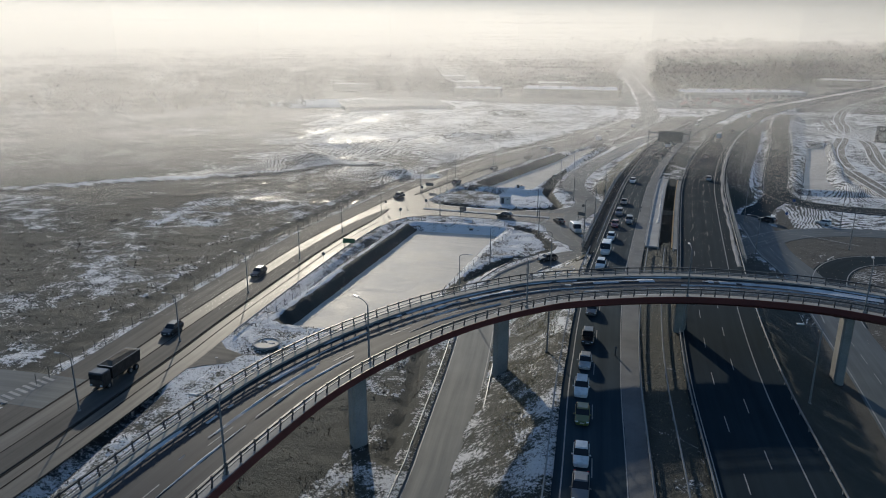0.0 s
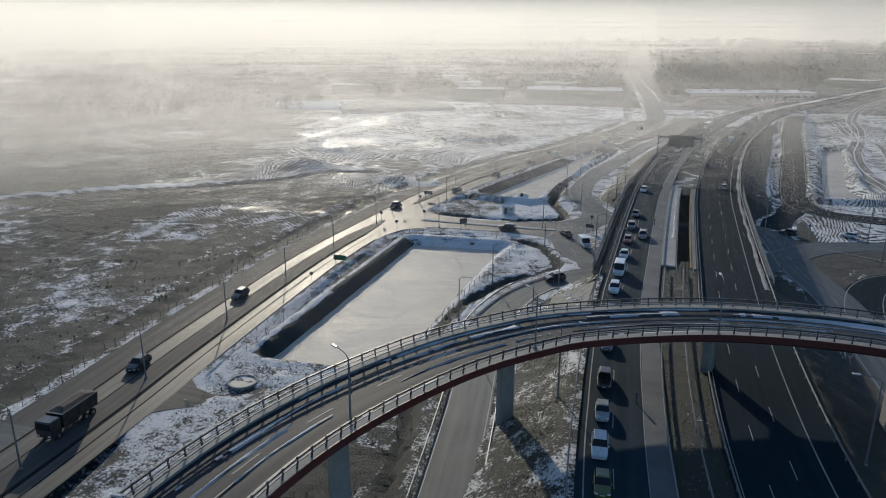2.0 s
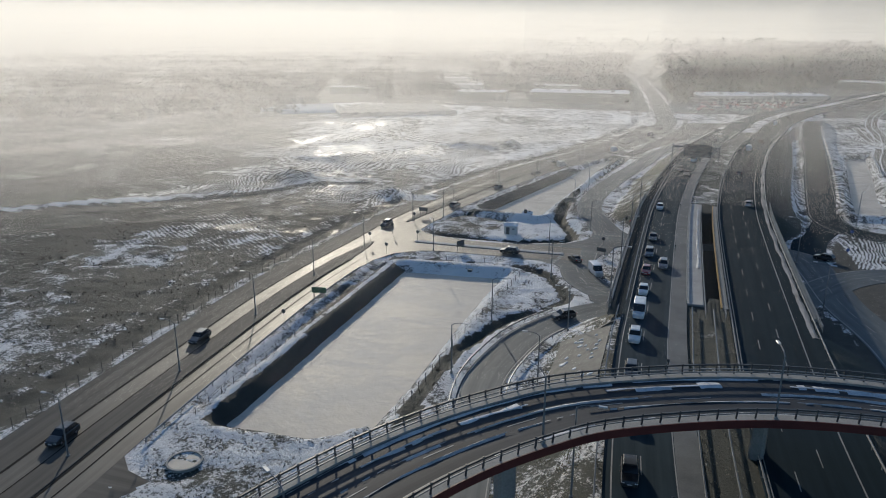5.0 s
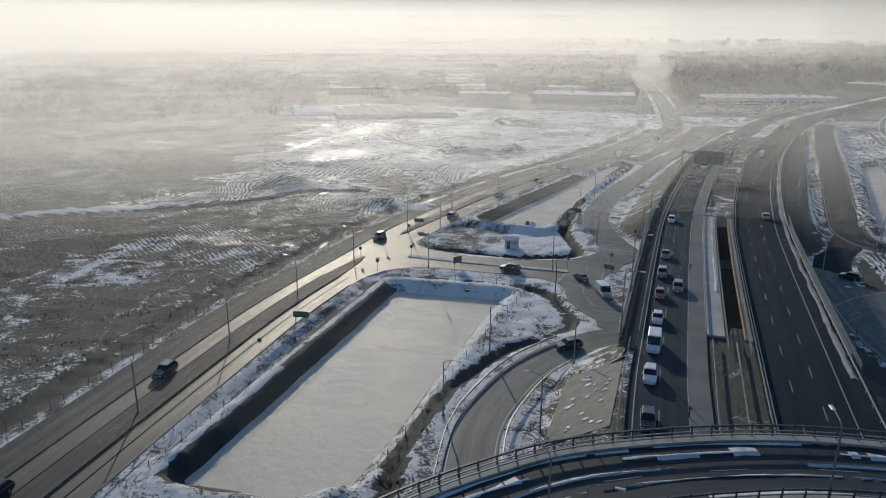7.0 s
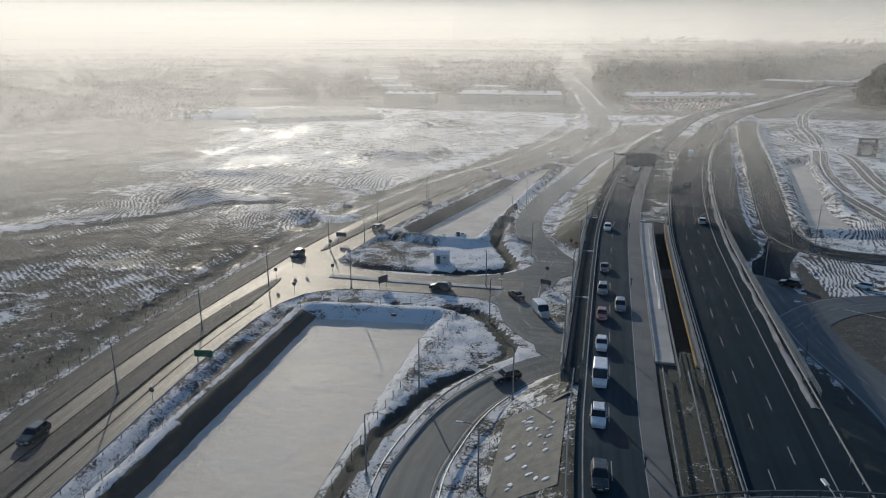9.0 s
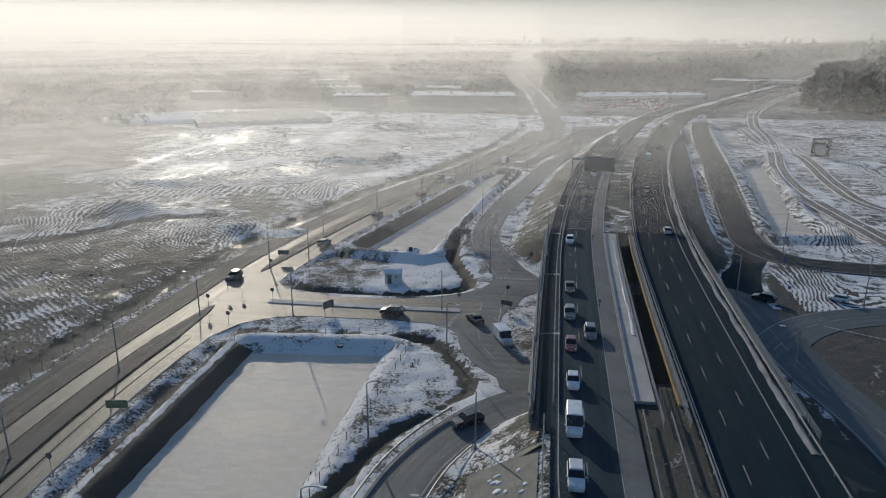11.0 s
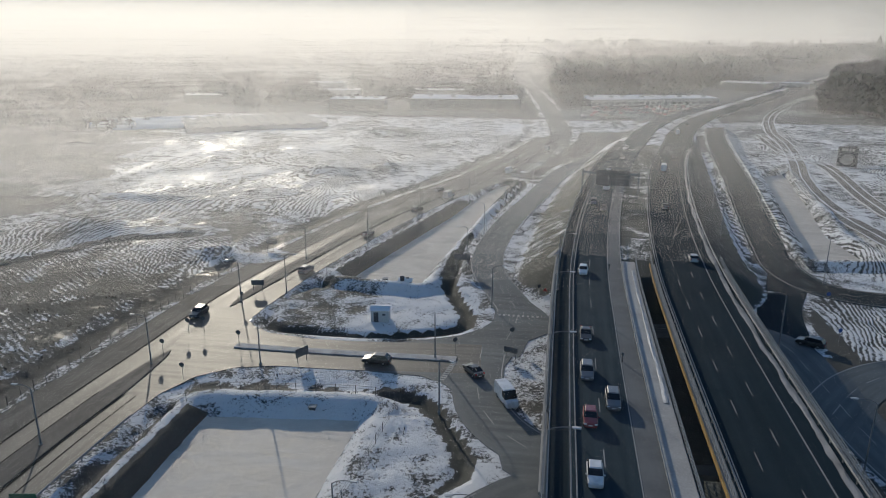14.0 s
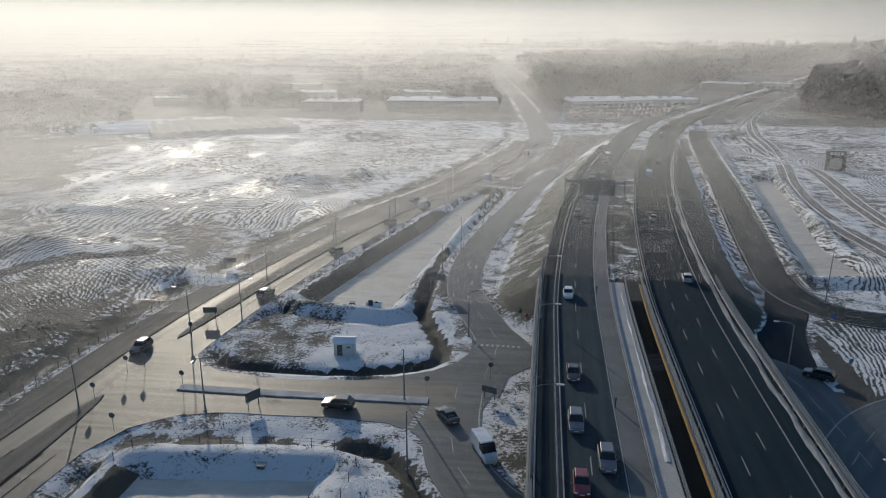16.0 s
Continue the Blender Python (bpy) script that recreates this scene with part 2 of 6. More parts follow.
UNDER_N = smooth([(-24, 213), (-16, 214.2), (0, 215.5), (14, 217), (23.5, 213), (25.5, 200), (27, 180), (31, 160), (33, 130), (34.5, 100), (36, 20)], 2.0)
UNDER_S = smooth([(-27, 200), (-26.6, 190), (-23.5, 179), (-15, 171), (0, 168), (12, 172), (22, 186), (32, 199), (44, 206), (60, 209), (95, 213)], 2.0)
RAMP_R = smooth([(70, 505, 3.0), (62.5, 465, 3.2), (55, 410, 2.6), (48.5, 355, 1.6), (42, 307, 0.8), (37.5, 270, 0.2), (36.6, 254, 0), (41, 242.5, 0), (52, 238, 0), (75, 237, 0), (120, 242, 0)], 2.0)
LINK_R = smooth([(36.6, 254), (33, 242), (28, 229), (25, 212)], 2.0)
LOOP_R = smooth([(100, 186), (60, 183), (46, 180), (38, 170), (34, 152), (33.5, 135)], 2.0)
FLY = smooth([(-44, -50, 13.3), (-40, 5, 13.3), (-39, 38, 13.3), (-38.5, 49, 13.3), (-37, 62, 13.3), (-33.5, 73.5, 13.3), (-27.5, 85.5, 13.3), (-20.5, 94.5, 13.3), (-12.5, 101.3, 13.3),
              (3, 108.3, 13.3), (19, 110.6, 13.3), (32, 108.6, 13.3), (48, 102, 13.2), (66, 89, 13), (82, 66, 12.8), (92, 30, 12.5)], 1.6)
POND_A = [(-64, 175), (-42, 177.6), (-42.9, 150), (-43, 123), (-43.6, 110.5), (-50.5, 106), (-63, 105.2)]
POND_B = [(-38.4, 345), (-46.4, 297), (-55.6, 258.5), (-60.7, 235.1), (-44.7, 233), (-42.7, 256), (-38.8, 292), (-32, 346)]
POND_C = [(64, 379), (73, 387), (66, 340), (57.5, 292), (59, 267), (46, 265), (52, 305)]
LOT_DITCH = smooth([(-40, 183.6), (-34.4, 183), (-28.6, 175), (-25.8, 166), (-28, 160), (-34.2, 152.3), (-37.3, 142.5), (-39.2, 135.5), (-40, 124), (-39.8, 117), (-38, 108), (-34, 92), (-29.5, 70)], 2.0)
ISLE_DITCH = smooth([(-64.5, 232), (-69, 224), (-70.8, 215), (-69, 208.6), (-64, 205), (-50, 204), (-38, 206.8), (-32, 210.8), (-31.4, 216), (-35, 225), (-38, 235), (-38.6, 250), (-37.4, 272)], 2.0)
HEDGE = smooth([(-232, 160), (-198, 181), (-179, 200), (-158, 216), (-139, 237), (-130, 252), (-112, 262)], 3.0)


def inside(poly, x, y):
    """Signed distance to a polygon, negative inside."""
    p = np.array(poly, float)
    best, odd = np.full(x.shape, 1e9), np.zeros(x.shape, bool)
    for a, b in zip(p, np.roll(p, -1, 0)):
        d = b - a
        u = np.clip(((x - a[0]) * d[0] + (y - a[1]) * d[1]) / (d @ d), 0, 1)
        best = np.minimum(best, np.hypot(x - a[0] - u * d[0], y - a[1] - u * d[1]))
        cross = ((a[1] > y) != (b[1] > y)) & (x < (b[0] - a[0]) * (y - a[1]) / (b[1] - a[1] + 1e-9) + a[0])
        odd ^= cross
    return np.where(odd, -best, best)


def lump(x, y, size, seed):
    """Cheap smooth noise from turned sine sheets, about -1 to 1."""
    r = np.random.RandomState(seed)
    z = np.zeros(np.shape(x))
    for k in range(7):
        a, w = r.uniform(0, 6.28), r.uniform(0.6, 1.9) * 6.28 / size
        z = z + np.sin((x * np.cos(a) + y * np.sin(a)) * w + r.uniform(0, 6.28))
    return z / 3.4


def step(a, b, v):
    u = np.clip((v - a) / (b - a), 0, 1)
    return u * u * (3 - 2 * u)


SOUTH = MAIN[MAIN[:, 1] < 144]
NORTH = MAIN[MAIN[:, 1] > 243]


def terrain(x, y):
    """Height of the land and how near it is to a road (0 on it, 1 well away)."""
    z = 0.25 * lump(x, y, 60, 3) * step(20, 60, np.hypot(x + 30, y - 180))
    z = z + 14 * step(900, 2600, y + 0.25 * x) * (0.7 + 0.3 * lump(x, y, 900, 5)) 
    free = np.ones(x.shape)
    for line, half in ((LEFT_ROAD, 7.0), (CONNECT, 6.5), (SLIP_N, 5.0), (SLIP_S, 4.5), (UNDER_N, 4.5), (UNDER_S, 4.5), (LINK_R, 4.5), (LOOP_R, 4.5)):
        d, side, _ = near(line, x, y)
        if line is LEFT_ROAD:
            half = np.where((side < 0) & (y < 470), 12.3, 6.4)
        z *= step(half + 1, half + 14, d)
        free = np.minimum(free, step(half, half + 2.5, d))
    # ditch on the far side of the old road and ditches along the ponds
    d, side, _ = near(LEFT_ROAD, x, y)
    z = z - 0.9 * np.exp(-((d - 17.2) / 2.5) ** 2) * (side < 0) * step(60, 80, y) * step(560, 480, y)
    d = near(HEDGE, x, y)[0]
    z = z - 1.1 * np.exp(-(d / 2.2) ** 2)
    d = near(DITCH, x, y)[0]
    z = z - 1.5 * np.exp(-(d / 1.5) ** 2)
    # dikes of the ponds: steep inner bank, crest, outer ditch
    d = inside(POND_A, x, y)
    west = np.interp(d, [-3, -0.6, 0, 2.1, 4.0, 5.5, 6.6, 8.4], [-2.4, -1.9, -1.3, 0.9, 0.8, -0.8, -0.8, 0])
    north = np.interp(d, [-3, -0.6, 0, 3.2, 5.0, 6.8, 8.4, 11.5], [-2.4, -1.9, -1.3, 0.6, 0.6, -0.4, -0.3, 0])
    east = np.interp(d, [-3, -0.6, 0, 2.8, 5, 12], [-2.4, -1.9, -1.3, 0.55, 0.35, 0.1])
    prof = np.where((x > -43) & (y < 178) | (y < 107), east, np.where(y > 175.5, north, west))
    z = np.where((d < 12) & (free > 0.02), prof * free, z)
    for poly, k in ((POND_B, 1.3), (POND_C, 1.2)):
        d = inside(poly, x, y)
        cx = np.mean([q[0] for q in poly])
        d = np.where(d > 0, d * np.where(x > cx + 8, 1.5 * k, k), d)
        prof = np.interp(d, [-3, -0.6, 0, 3.3, 5.6, 8.2, 10, 12], [-2.4, -1.9, -1.3, 0.95, 0.95, -0.8, -0.8, 0])
        z = np.where((d < 12) & (free > 0.02), prof * free, z)
    d = near(LOT_DITCH, x, y)[0]
    z = z - 0.9 * np.exp(-(d / 1.0) ** 2) * free
    d = near(ISLE_DITCH, x, y)[0]
    z = z - 1.3 * np.exp(-(d / 1.3) ** 2) * free
    # mounds of tipped soil in the far field
    for mx, my, h, rx, ry in ((-100, 356, 2.2, 16, 4), (-84, 366, 3.4, 6, 5), (-112, 470, 4, 15, 6), (-96, 246, 2.0, 9, 4), (-142, 262, 3.2, 11, 7), (-150, 300, 1.6, 20, 4)):
        z = z + h * np.exp(-(((x - mx) / rx) ** 2 + ((y - my) / ry) ** 2)) * (1 + 0.3 * lump(x, y, 7, 9))
    # embankments
    for line, lo, hi in ((SOUTH, -14.3, 17.3), (NORTH, -15.8, 17.3)):
        d, side, (zc,) = near(line, x, y)
        out = np.where(side < 0, d + lo, d - hi)
        z = np.maximum(z, zc - 0.25 - np.maximum(out, 0) / 1.75)
        free = np.minimum(free, step(-0.5, 2.0, out))
    d, side, (zc,) = near(RAMP_R, x, y)
    z = np.where(d < 30, np.maximum(z, zc - 0.12 - np.maximum(d - 6, 0) / 2.0), z)
    free = np.minimum(free, step(5, 7, d))
    return z, free


def axis(lo, a, b, hi, fine, grow=1.07):
    v = list(np.arange(a, b, fine))
    s = fine
    while v[-1] < hi:
        s *= grow
        v.append(v[-1] + s)
    s = fine
    while v[0] > lo:
        s *= grow
        v.insert(0, v[0] - s)
    return np.array(v)


def sheet(name, verts, faces, mat, uv=None):
    me = bpy.data.meshes.new(name)
    me.from_pydata([tuple(map(float, v)) for v in verts], [], faces)
    me.materials.append(mat)
    if uv is not None:
        layer = me.uv_layers.new(name="UVMap")
        idx = np.empty(len(me.loops), np.int32)
        me.loops.foreach_get("vertex_index", idx)
        layer.data.foreach_set("uv", np.asarray(uv, np.float32)[idx].ravel())
    me.validate()
    return me


def build_ground():
    gx, gy = axis(-3200, -135, 95, 3200, 0.9), axis(-900, 30, 390, 4900, 0.9)
    X, Y = np.meshgrid(gx, gy)
    Z, free = terrain(X, Y)
    d_left, side_left, _ = near(LEFT_ROAD, X, Y)
    d_main, side_main, _ = near(MAIN, X, Y)
    rough = free * step(3, 10, np.minimum(d_left, 50))
    fine = np.random.RandomState(4).uniform(-1, 1, X.shape)
    Z = Z + rough * (0.10 * lump(X, Y, 9, 21) + 0.05 * lump(X, Y, 3.8, 22) + 0.05 * lump(X, Y, 2.3, 23) + 0.06 * fine)
    nx, ny = len(gx), len(gy)
    co = np.stack([X.ravel(), Y.ravel(), Z.ravel()], 1).astype(np.float32)
    me = bpy.data.meshes.new("ground")
    q = (np.arange(ny - 1)[:, None] * nx + np.arange(nx - 1)[None]).ravel()
    quads = np.stack([q, q + 1, q + nx + 1, q + nx], 1).astype(np.int32)
    me.vertices.add(len(co))
    me.vertices.foreach_set("co", co.ravel())
    me.loops.add(quads.size)
    me.loops.foreach_set("vertex_index", quads.ravel())
    me.polygons.add(len(quads))
    me.polygons.foreach_set("loop_start", np.arange(0, quads.size, 4, dtype=np.int32))
    me.update(calc_edges=True)
    # cover of the land by zone
    west = side_left < 0
    snow = np.full(X.shape, 0.52)
    green = np.full(X.shape, 0.25)
    wet = np.zeros(X.shape)
    tracks = np.zeros(X.shape)
    rough_land = west & (Y < 300)
    to_field = step(195, 255, Y + 16 * lump(X, Y, 40, 61) + 0.12 * (X + 100))
    thin = 0.36 + 0.08 * lump(X, Y, 34, 62) + 0.06 * lump(X, Y, 13, 63)
    snow = np.where(rough_land, thin, snow)
    green = np.where(rough_land, 0.6 - 0.35 * to_field, green)
    strip = west & (d_left < 34) & (d_left > 16) & (Y < 190)
    snow[strip] = 0.43
    field = west & (Y >= 190)
    snow = np.where(field, snow * (1 - to_field) + (0.46 + 0.07 * step(235, 300, Y)) * to_field, snow)
    wet = np.where(field & (Y < 520), 1.0, wet)
    tracks = np.where(west & (d_left > 20) & (Y < 480), step(195, 240, Y), tracks)
    verge = west & (d_left < 22)
    snow[verge], green[verge] = 0.47, 0.4
    meadow = west & (Y > 190) & (X < -172 - 0.25 * (Y - 250) + 14 * lump(X, Y, 50, 64))
    snow, green, wet = np.where(meadow, 0.30 + 0.07 * lump(X, Y, 22, 65), snow), np.where(meadow, 0.3, green), np.where(meadow, 0.0, wet)
    nearby = west & (Y < 172)
    snow, green = np.where(nearby & (d_left > 21), 0.415 + 0.04 * lump(X, Y, 26, 66), snow), np.where(nearby, 0.75, green)
    d_hedge = near(HEDGE, X, Y)[0]
    snow = np.where(d_hedge < 2.6, 0.25, snow)
    crescent = (d_hedge > 2.6) & (d_hedge < 9) & (near(HEDGE, X, Y)[1] < 0)
    snow = np.where(crescent & west, 0.55 + 0.05 * lump(X, Y, 12, 67), snow)
    snow = np.where((~west) & (Y < 105) & (X < -20), 0.50, snow)
    green = np.where((~west) & (Y < 104) & (X < -20) & (X > -64), 0.9, green)
    gore = (~west) & (side_main < 0) & (d_main > 16) & (Y > 345) & (Y < 500)
    snow = np.where(gore, 0.37, snow)
    # grass beside and under the flyover, its shade painted in by dropping the snow
    shaded_grass = (Y < 84) & (X > -45) & (X < -36.5 + (Y - 60) * 0.12)
    snow, green = np.where(shaded_grass, 0.08, snow), np.where(shaded_grass, 0.9, green)
    far = Y > 560
    snow = np.where(far, 0.27 - 0.14 * step(600, 700, Y), snow)
    slope = (d_main < 34) & (Z > 0.5) & (Y < 420)
    snow = np.where(slope, np.where(Y < 150, 0.47, 0.40), snow)
    green = np.where(slope, 0.9, green)
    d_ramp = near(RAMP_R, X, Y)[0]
    # snow cut so this strip is painted dark where the embankment's shade falls
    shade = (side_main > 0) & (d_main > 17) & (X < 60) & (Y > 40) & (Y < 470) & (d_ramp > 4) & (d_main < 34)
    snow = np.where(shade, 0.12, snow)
    snow = np.where((side_main > 0) & (d_ramp < 9) & (d_ramp > 5.5) & (Y > 240) & (Y < 420) & (d_main < 40), 0.62, snow)
    median = (d_main < 6) & (Y < 155)
    snow = np.where(median, 0.36, snow)
    green = np.where(median, 0.9, green)
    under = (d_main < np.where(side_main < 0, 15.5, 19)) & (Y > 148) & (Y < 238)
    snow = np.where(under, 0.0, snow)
    for poly in (POND_A, POND_B, POND_C):
        d = inside(poly, X, Y)
        snow = np.where((d < 10) & (free > 0.4) & (d > 0), 0.56, snow)
    d = inside(POND_A, X, Y)
    crest = (d >= 2.3) & (d < 4.4) & (X < -60)
    snow = np.where(crest, 0.62, snow)
    # bare inner bank; leaving out all snow also paints in its shade
    bank = (d > 0) & (d < 2.3) & (X < -55) & (Y < 175)
    snow, green = np.where(bank, 0.0, snow), np.where(bank, 0.55, green)
    d = inside(POND_B, X, Y)
    bank = (d > 0) & (d < 3.0) & (X < -62 + (Y - 233) * 0.24 + 9) & (Y > 236)
    snow, green = np.where(bank, 0.05, snow), np.where(bank, 0.55, green)
    # snow thinned in the ditches to paint them as dark as their shade
    gully = Z < -0.35
    gully &= (inside(POND_A, X, Y) > 5) & (inside(POND_B, X, Y) > 4)
    snow = np.where(gully & (Y < 420), np.where((Y < 110) & (X > -75), 0.08, 0.28), snow)
    lot = (X > -42.5) & (X < -26) & (Y > 145) & (Y < 184) & (free > 0.4) & (inside(POND_A, X, Y) > 2.5)
    snow = np.where(lot, 0.55, snow)
    isle = (X > -72) & (X < -30) & (Y > 201) & (Y < 232) & (free > 0.3)
    snow = np.where(isle, 0.46 + 0.2 * step(-56, -46, X), snow)
    green = np.where(isle, 0.7, green)
    # grassy ring ditches, darkened likewise for the shade in them
    for line, w in ((LOT_DITCH, 1.1), (ISLE_DITCH, 1.3)):
        d = near(line, X, Y)[0]
        snow, green = np.where((d < w) & (free > 0.6), 0.12, snow), np.where(d < w, 0.85, green)
    kerb = (np.abs(d_left) < 10) | (free < 0.5)
    snow = np.where(kerb & ~under & ~slope, np.maximum(snow, 0.50), snow)
    east = (side_main > 0) & (d_main > 26)
    tracks = np.where(east, 1.0, tracks)
    snow = np.where(east & (Y > 235) & (Y < 560), 0.50, snow)
    # thinner snow also paints the shaded side beyond the motorway darker
    snow = np.where(east & (Y <= 208), 0.30, snow)
    plough = np.where(west & (d_left > 21) & (Y < 260) & (Y > 160), step(160, 185, Y) * (near(HEDGE, X, Y)[1] > 0), 0.0)
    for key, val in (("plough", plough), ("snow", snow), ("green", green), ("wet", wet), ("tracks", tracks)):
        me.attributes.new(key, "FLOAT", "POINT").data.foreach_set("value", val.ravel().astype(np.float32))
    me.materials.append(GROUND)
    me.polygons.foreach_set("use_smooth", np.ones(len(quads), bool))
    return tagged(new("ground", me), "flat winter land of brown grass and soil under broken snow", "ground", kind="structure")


GROUND_OB = build_ground()


def level(x, y):
    return float(terrain(np.array([float(x)]), np.array([float(y)]))[0][0])


def road(name, line, lo, hi, mat, lift=0.06, label="", thick=0.25, cols=4, z=None):
    """A strip of road from lo to hi metres right of its line, with a skirt on both sides."""
    us = np.linspace(lo, hi, cols + 1)
    s = np.r_[0, np.cumsum(np.linalg.norm(np.diff(line[:, :2], axis=0), axis=1))]
    rows = [offset(line, u) for u in us]
    if line.shape[1] > 2:
        zs = [r[:, 2] + lift for r in rows]
    elif z is not None:
        zs = [np.full(len(line), z + lift) for r in rows]
    else:
        zs = [np.full(len(line), lift) for r in rows]
    vs, uv, fs = [], [], []
    n = len(line)
    us2 = [us[0], *us, us[-1]]
    for j, u in enumerate(us2):
        k = min(max(j - 1, 0), cols)
        drop = thick if j in (0, len(us2) - 1) else 0
        for i in range(n):
            vs.append((rows[k][i, 0], rows[k][i, 1], zs[k][i] - drop))
            uv.append((u, s[i]))
    for j in range(len(us2) - 1):
        for i in range(n - 1):
            fs.append((j * n + i, (j + 1) * n + i, (j + 1) * n + i + 1, j * n + i + 1))
    ob = new(name, sheet(name, vs, fs, mat, uv))
    return tagged(ob, label, "road", kind="structure")


def part(name, bm, mat, parent=None, label=""):
    me = bpy.data.meshes.new(name)
    bm.to_mesh(me)
    bm.free()
    me.materials.append(mat)
    ob = new(name, me)
    if parent:
        ob.parent = parent
    return tagged(ob, label)


def box(bm, cx, cy, cz, sx, sy, sz, rot=0.0, bevel=0.0, tilt=None):
    """A box by centre and size, turned by rot degrees about z."""
    m = pose(cx, cy, cz, 0, 0, rot) @ (tilt or Matrix()) @ Matrix.Diagonal((sx, sy, sz, 1))
    v = bmesh.ops.create_cube(bm, size=1.0, matrix=m)["verts"]
    if bevel:
        e = list({e for w in v for e in w.link_edges})
        bmesh.ops.bevel(bm, geom=e, offset=bevel, segments=1, affect="EDGES")
    return v


def tube(bm, a, b, r0, r1=None, sides=8):
    a, b = Vector(a), Vector(b)
    d = b - a
    m = Matrix.Translation((a + b) / 2) @ d.to_track_quat("Z", "Y").to_matrix().to_4x4()
    bmesh.ops.create_cone(bm, cap_ends=True, segments=sides, radius1=r0, radius2=r0 if r1 is None else r1, depth=d.length, matrix=m)


def sweep(bm, line, profile, closed=True):
    """Sweep a cross-section of (right, up) points along a line with heights."""
    rings = []
    rows = [offset(line, u) for u, _ in profile]
    for i in range(len(line)):
        rings.append([bm.verts.new((rows[k][i, 0], rows[k][i, 1], line[i, 2] + profile[k][1])) for k in range(len(profile))])
    m = len(profile)
    for r, q in zip(rings[:-1], rings[1:]):
        for k in range(m if closed else m - 1):
            bm.faces.new((r[k], q[k], q[(k + 1) % m], r[(k + 1) % m]))
    if closed:
        bm.faces.new(rings[0])
        bm.faces.new(list(reversed(rings[-1])))
    bmesh.ops.recalc_face_normals(bm, faces=bm.faces)


def lifted(line, z):
    return np.column_stack([line[:, :2], np.full(len(line), z)])


def thing(name, label, category, group="", at=(0, 0, 0), rot=0.0, kind=""):
    ob = new(name)
    ob.matrix_world = pose(*at, 0, 0, rot)
    return tagged(ob, label, category, group, kind)


# ---- water ----
def pond(name, poly, label):
    bm = bmesh.new()
    c = Vector((np.mean([p[0] for p in poly]), np.mean([p[1] for p in poly]), -1.22))
    vs = [bm.verts.new(c + (Vector((x, y, -1.22)) - c) * 1.02) for x, y in poly]
    top = bm.faces.new(vs)
    bmesh.ops.recalc_face_normals(bm, faces=bm.faces)
    r = bmesh.ops.extrude_face_region(bm, geom=[top])
    bmesh.ops.translate(bm, verts=[v for v in r["geom"] if isinstance(v, bmesh.types.BMVert)], vec=(0, 0, -0.4))
    bmesh.ops.recalc_face_normals(bm, faces=bm.faces)
    return tagged(part(name, bm, ICE), label, "pond", kind="structure")


pond("water_1", POND_A, "large rectangular retention pond under snow-dusted ice")
pond("water_2", POND_B, "wedge-shaped retention pond under snow-dusted ice")
pond("water_3", POND_C, "narrow frozen pond beside earth tracks")

# ---- roads ----
def cut(line, lo, hi):
    """The stretch of a line between two values of y."""
    return line[(line[:, 1] >= lo) & (line[:, 1] <= hi)]


def pieces(name, mesh, spots, parent, label=""):
    """Many alike parts on one mesh: spots are matrices."""
    for m in spots:
        ob = new(name, mesh)
        ob.matrix_world = m
        ob.parent = parent
        if label:
            tagged(ob, label)


def mesh_of(name, bm, mat):
    me = bpy.data.meshes.new(name)
    bm.to_mesh(me)
    bm.free()
    me.materials.append(mat)
    return me


def stations(line, gap, start=0.0):
    """Points every gap metres with the heading in degrees from +y, counter-clockwise."""
    s = np.r_[0, np.cumsum(np.linalg.norm(np.diff(line[:, :2], axis=0), axis=1))]
    t = np.gradient(line, axis=0)
    for k in np.arange(start, s[-1], gap):
        x, y = np.interp(k, s, line[:, 0]), np.interp(k, s, line[:, 1])
        z = np.interp(k, s, line[:, 2]) if line.shape[1] > 2 else 0.0
        dx, dy = np.interp(k, s, t[:, 0]), np.interp(k, s, t[:, 1])
        yield x, y, z, math.degrees(math.atan2(-dx, dy))


bm = bmesh.new()
box(bm, 0, 0, 0, 0.12, 3.6, 0.012)
DASH = mesh_of("lane_dash", bm, PAINT)
bm = bmesh.new()
box(bm, 0, 0, 0, 0.42, 0.9, 0.012)
BLOCK = mesh_of("give_way_block", bm, PAINT)


def edge_line(parent, line, at, width=0.18, lift=0.0, mat=None):
    """A painted line along a road, at metres right of it."""
    bm = bmesh.new()
    ln = offset(line if line.shape[1] > 2 else lifted(line, 0.0), at)
    sweep(bm, ln, [(-width / 2, lift + 0.008), (width / 2, lift + 0.008), (width / 2, lift + 0.02), (-width / 2, lift + 0.02)])
    part("edge_line", bm, mat or PAINT, parent, "" if mat is None else "dark painted kerb shade and worn seam")


def dashes(parent, line, at, gap=12.0, lift=0.0, start=0.0):
    ln = offset(line if line.shape[1] > 2 else lifted(line, 0.0), at)
    pieces("lane_dash", DASH, [pose(x, y, z + lift + 0.014, 0, 0, h) for x, y, z, h in stations(ln, gap, start)], parent)


# near-black lines: kerb shadow painted on the asphalt, and a worn streak
SHADE_SEAM = plain("kerb_shade_seam", (0.012, 0.012, 0.013), (0.025, 0.024, 0.024), 0.95, 2.0, spec=0.1)
VERGE = asphalt("frozen_verge", (0.046, 0.045, 0.043), (0.100, 0.095, 0.087), 0.85, 0.1, 0.3)
road("road_verge", cut(LEFT_ROAD, -40, 470), -11.9, -6.25, VERGE, 0.045, "frozen grey verge strip beside the old road", 0.2, 4)
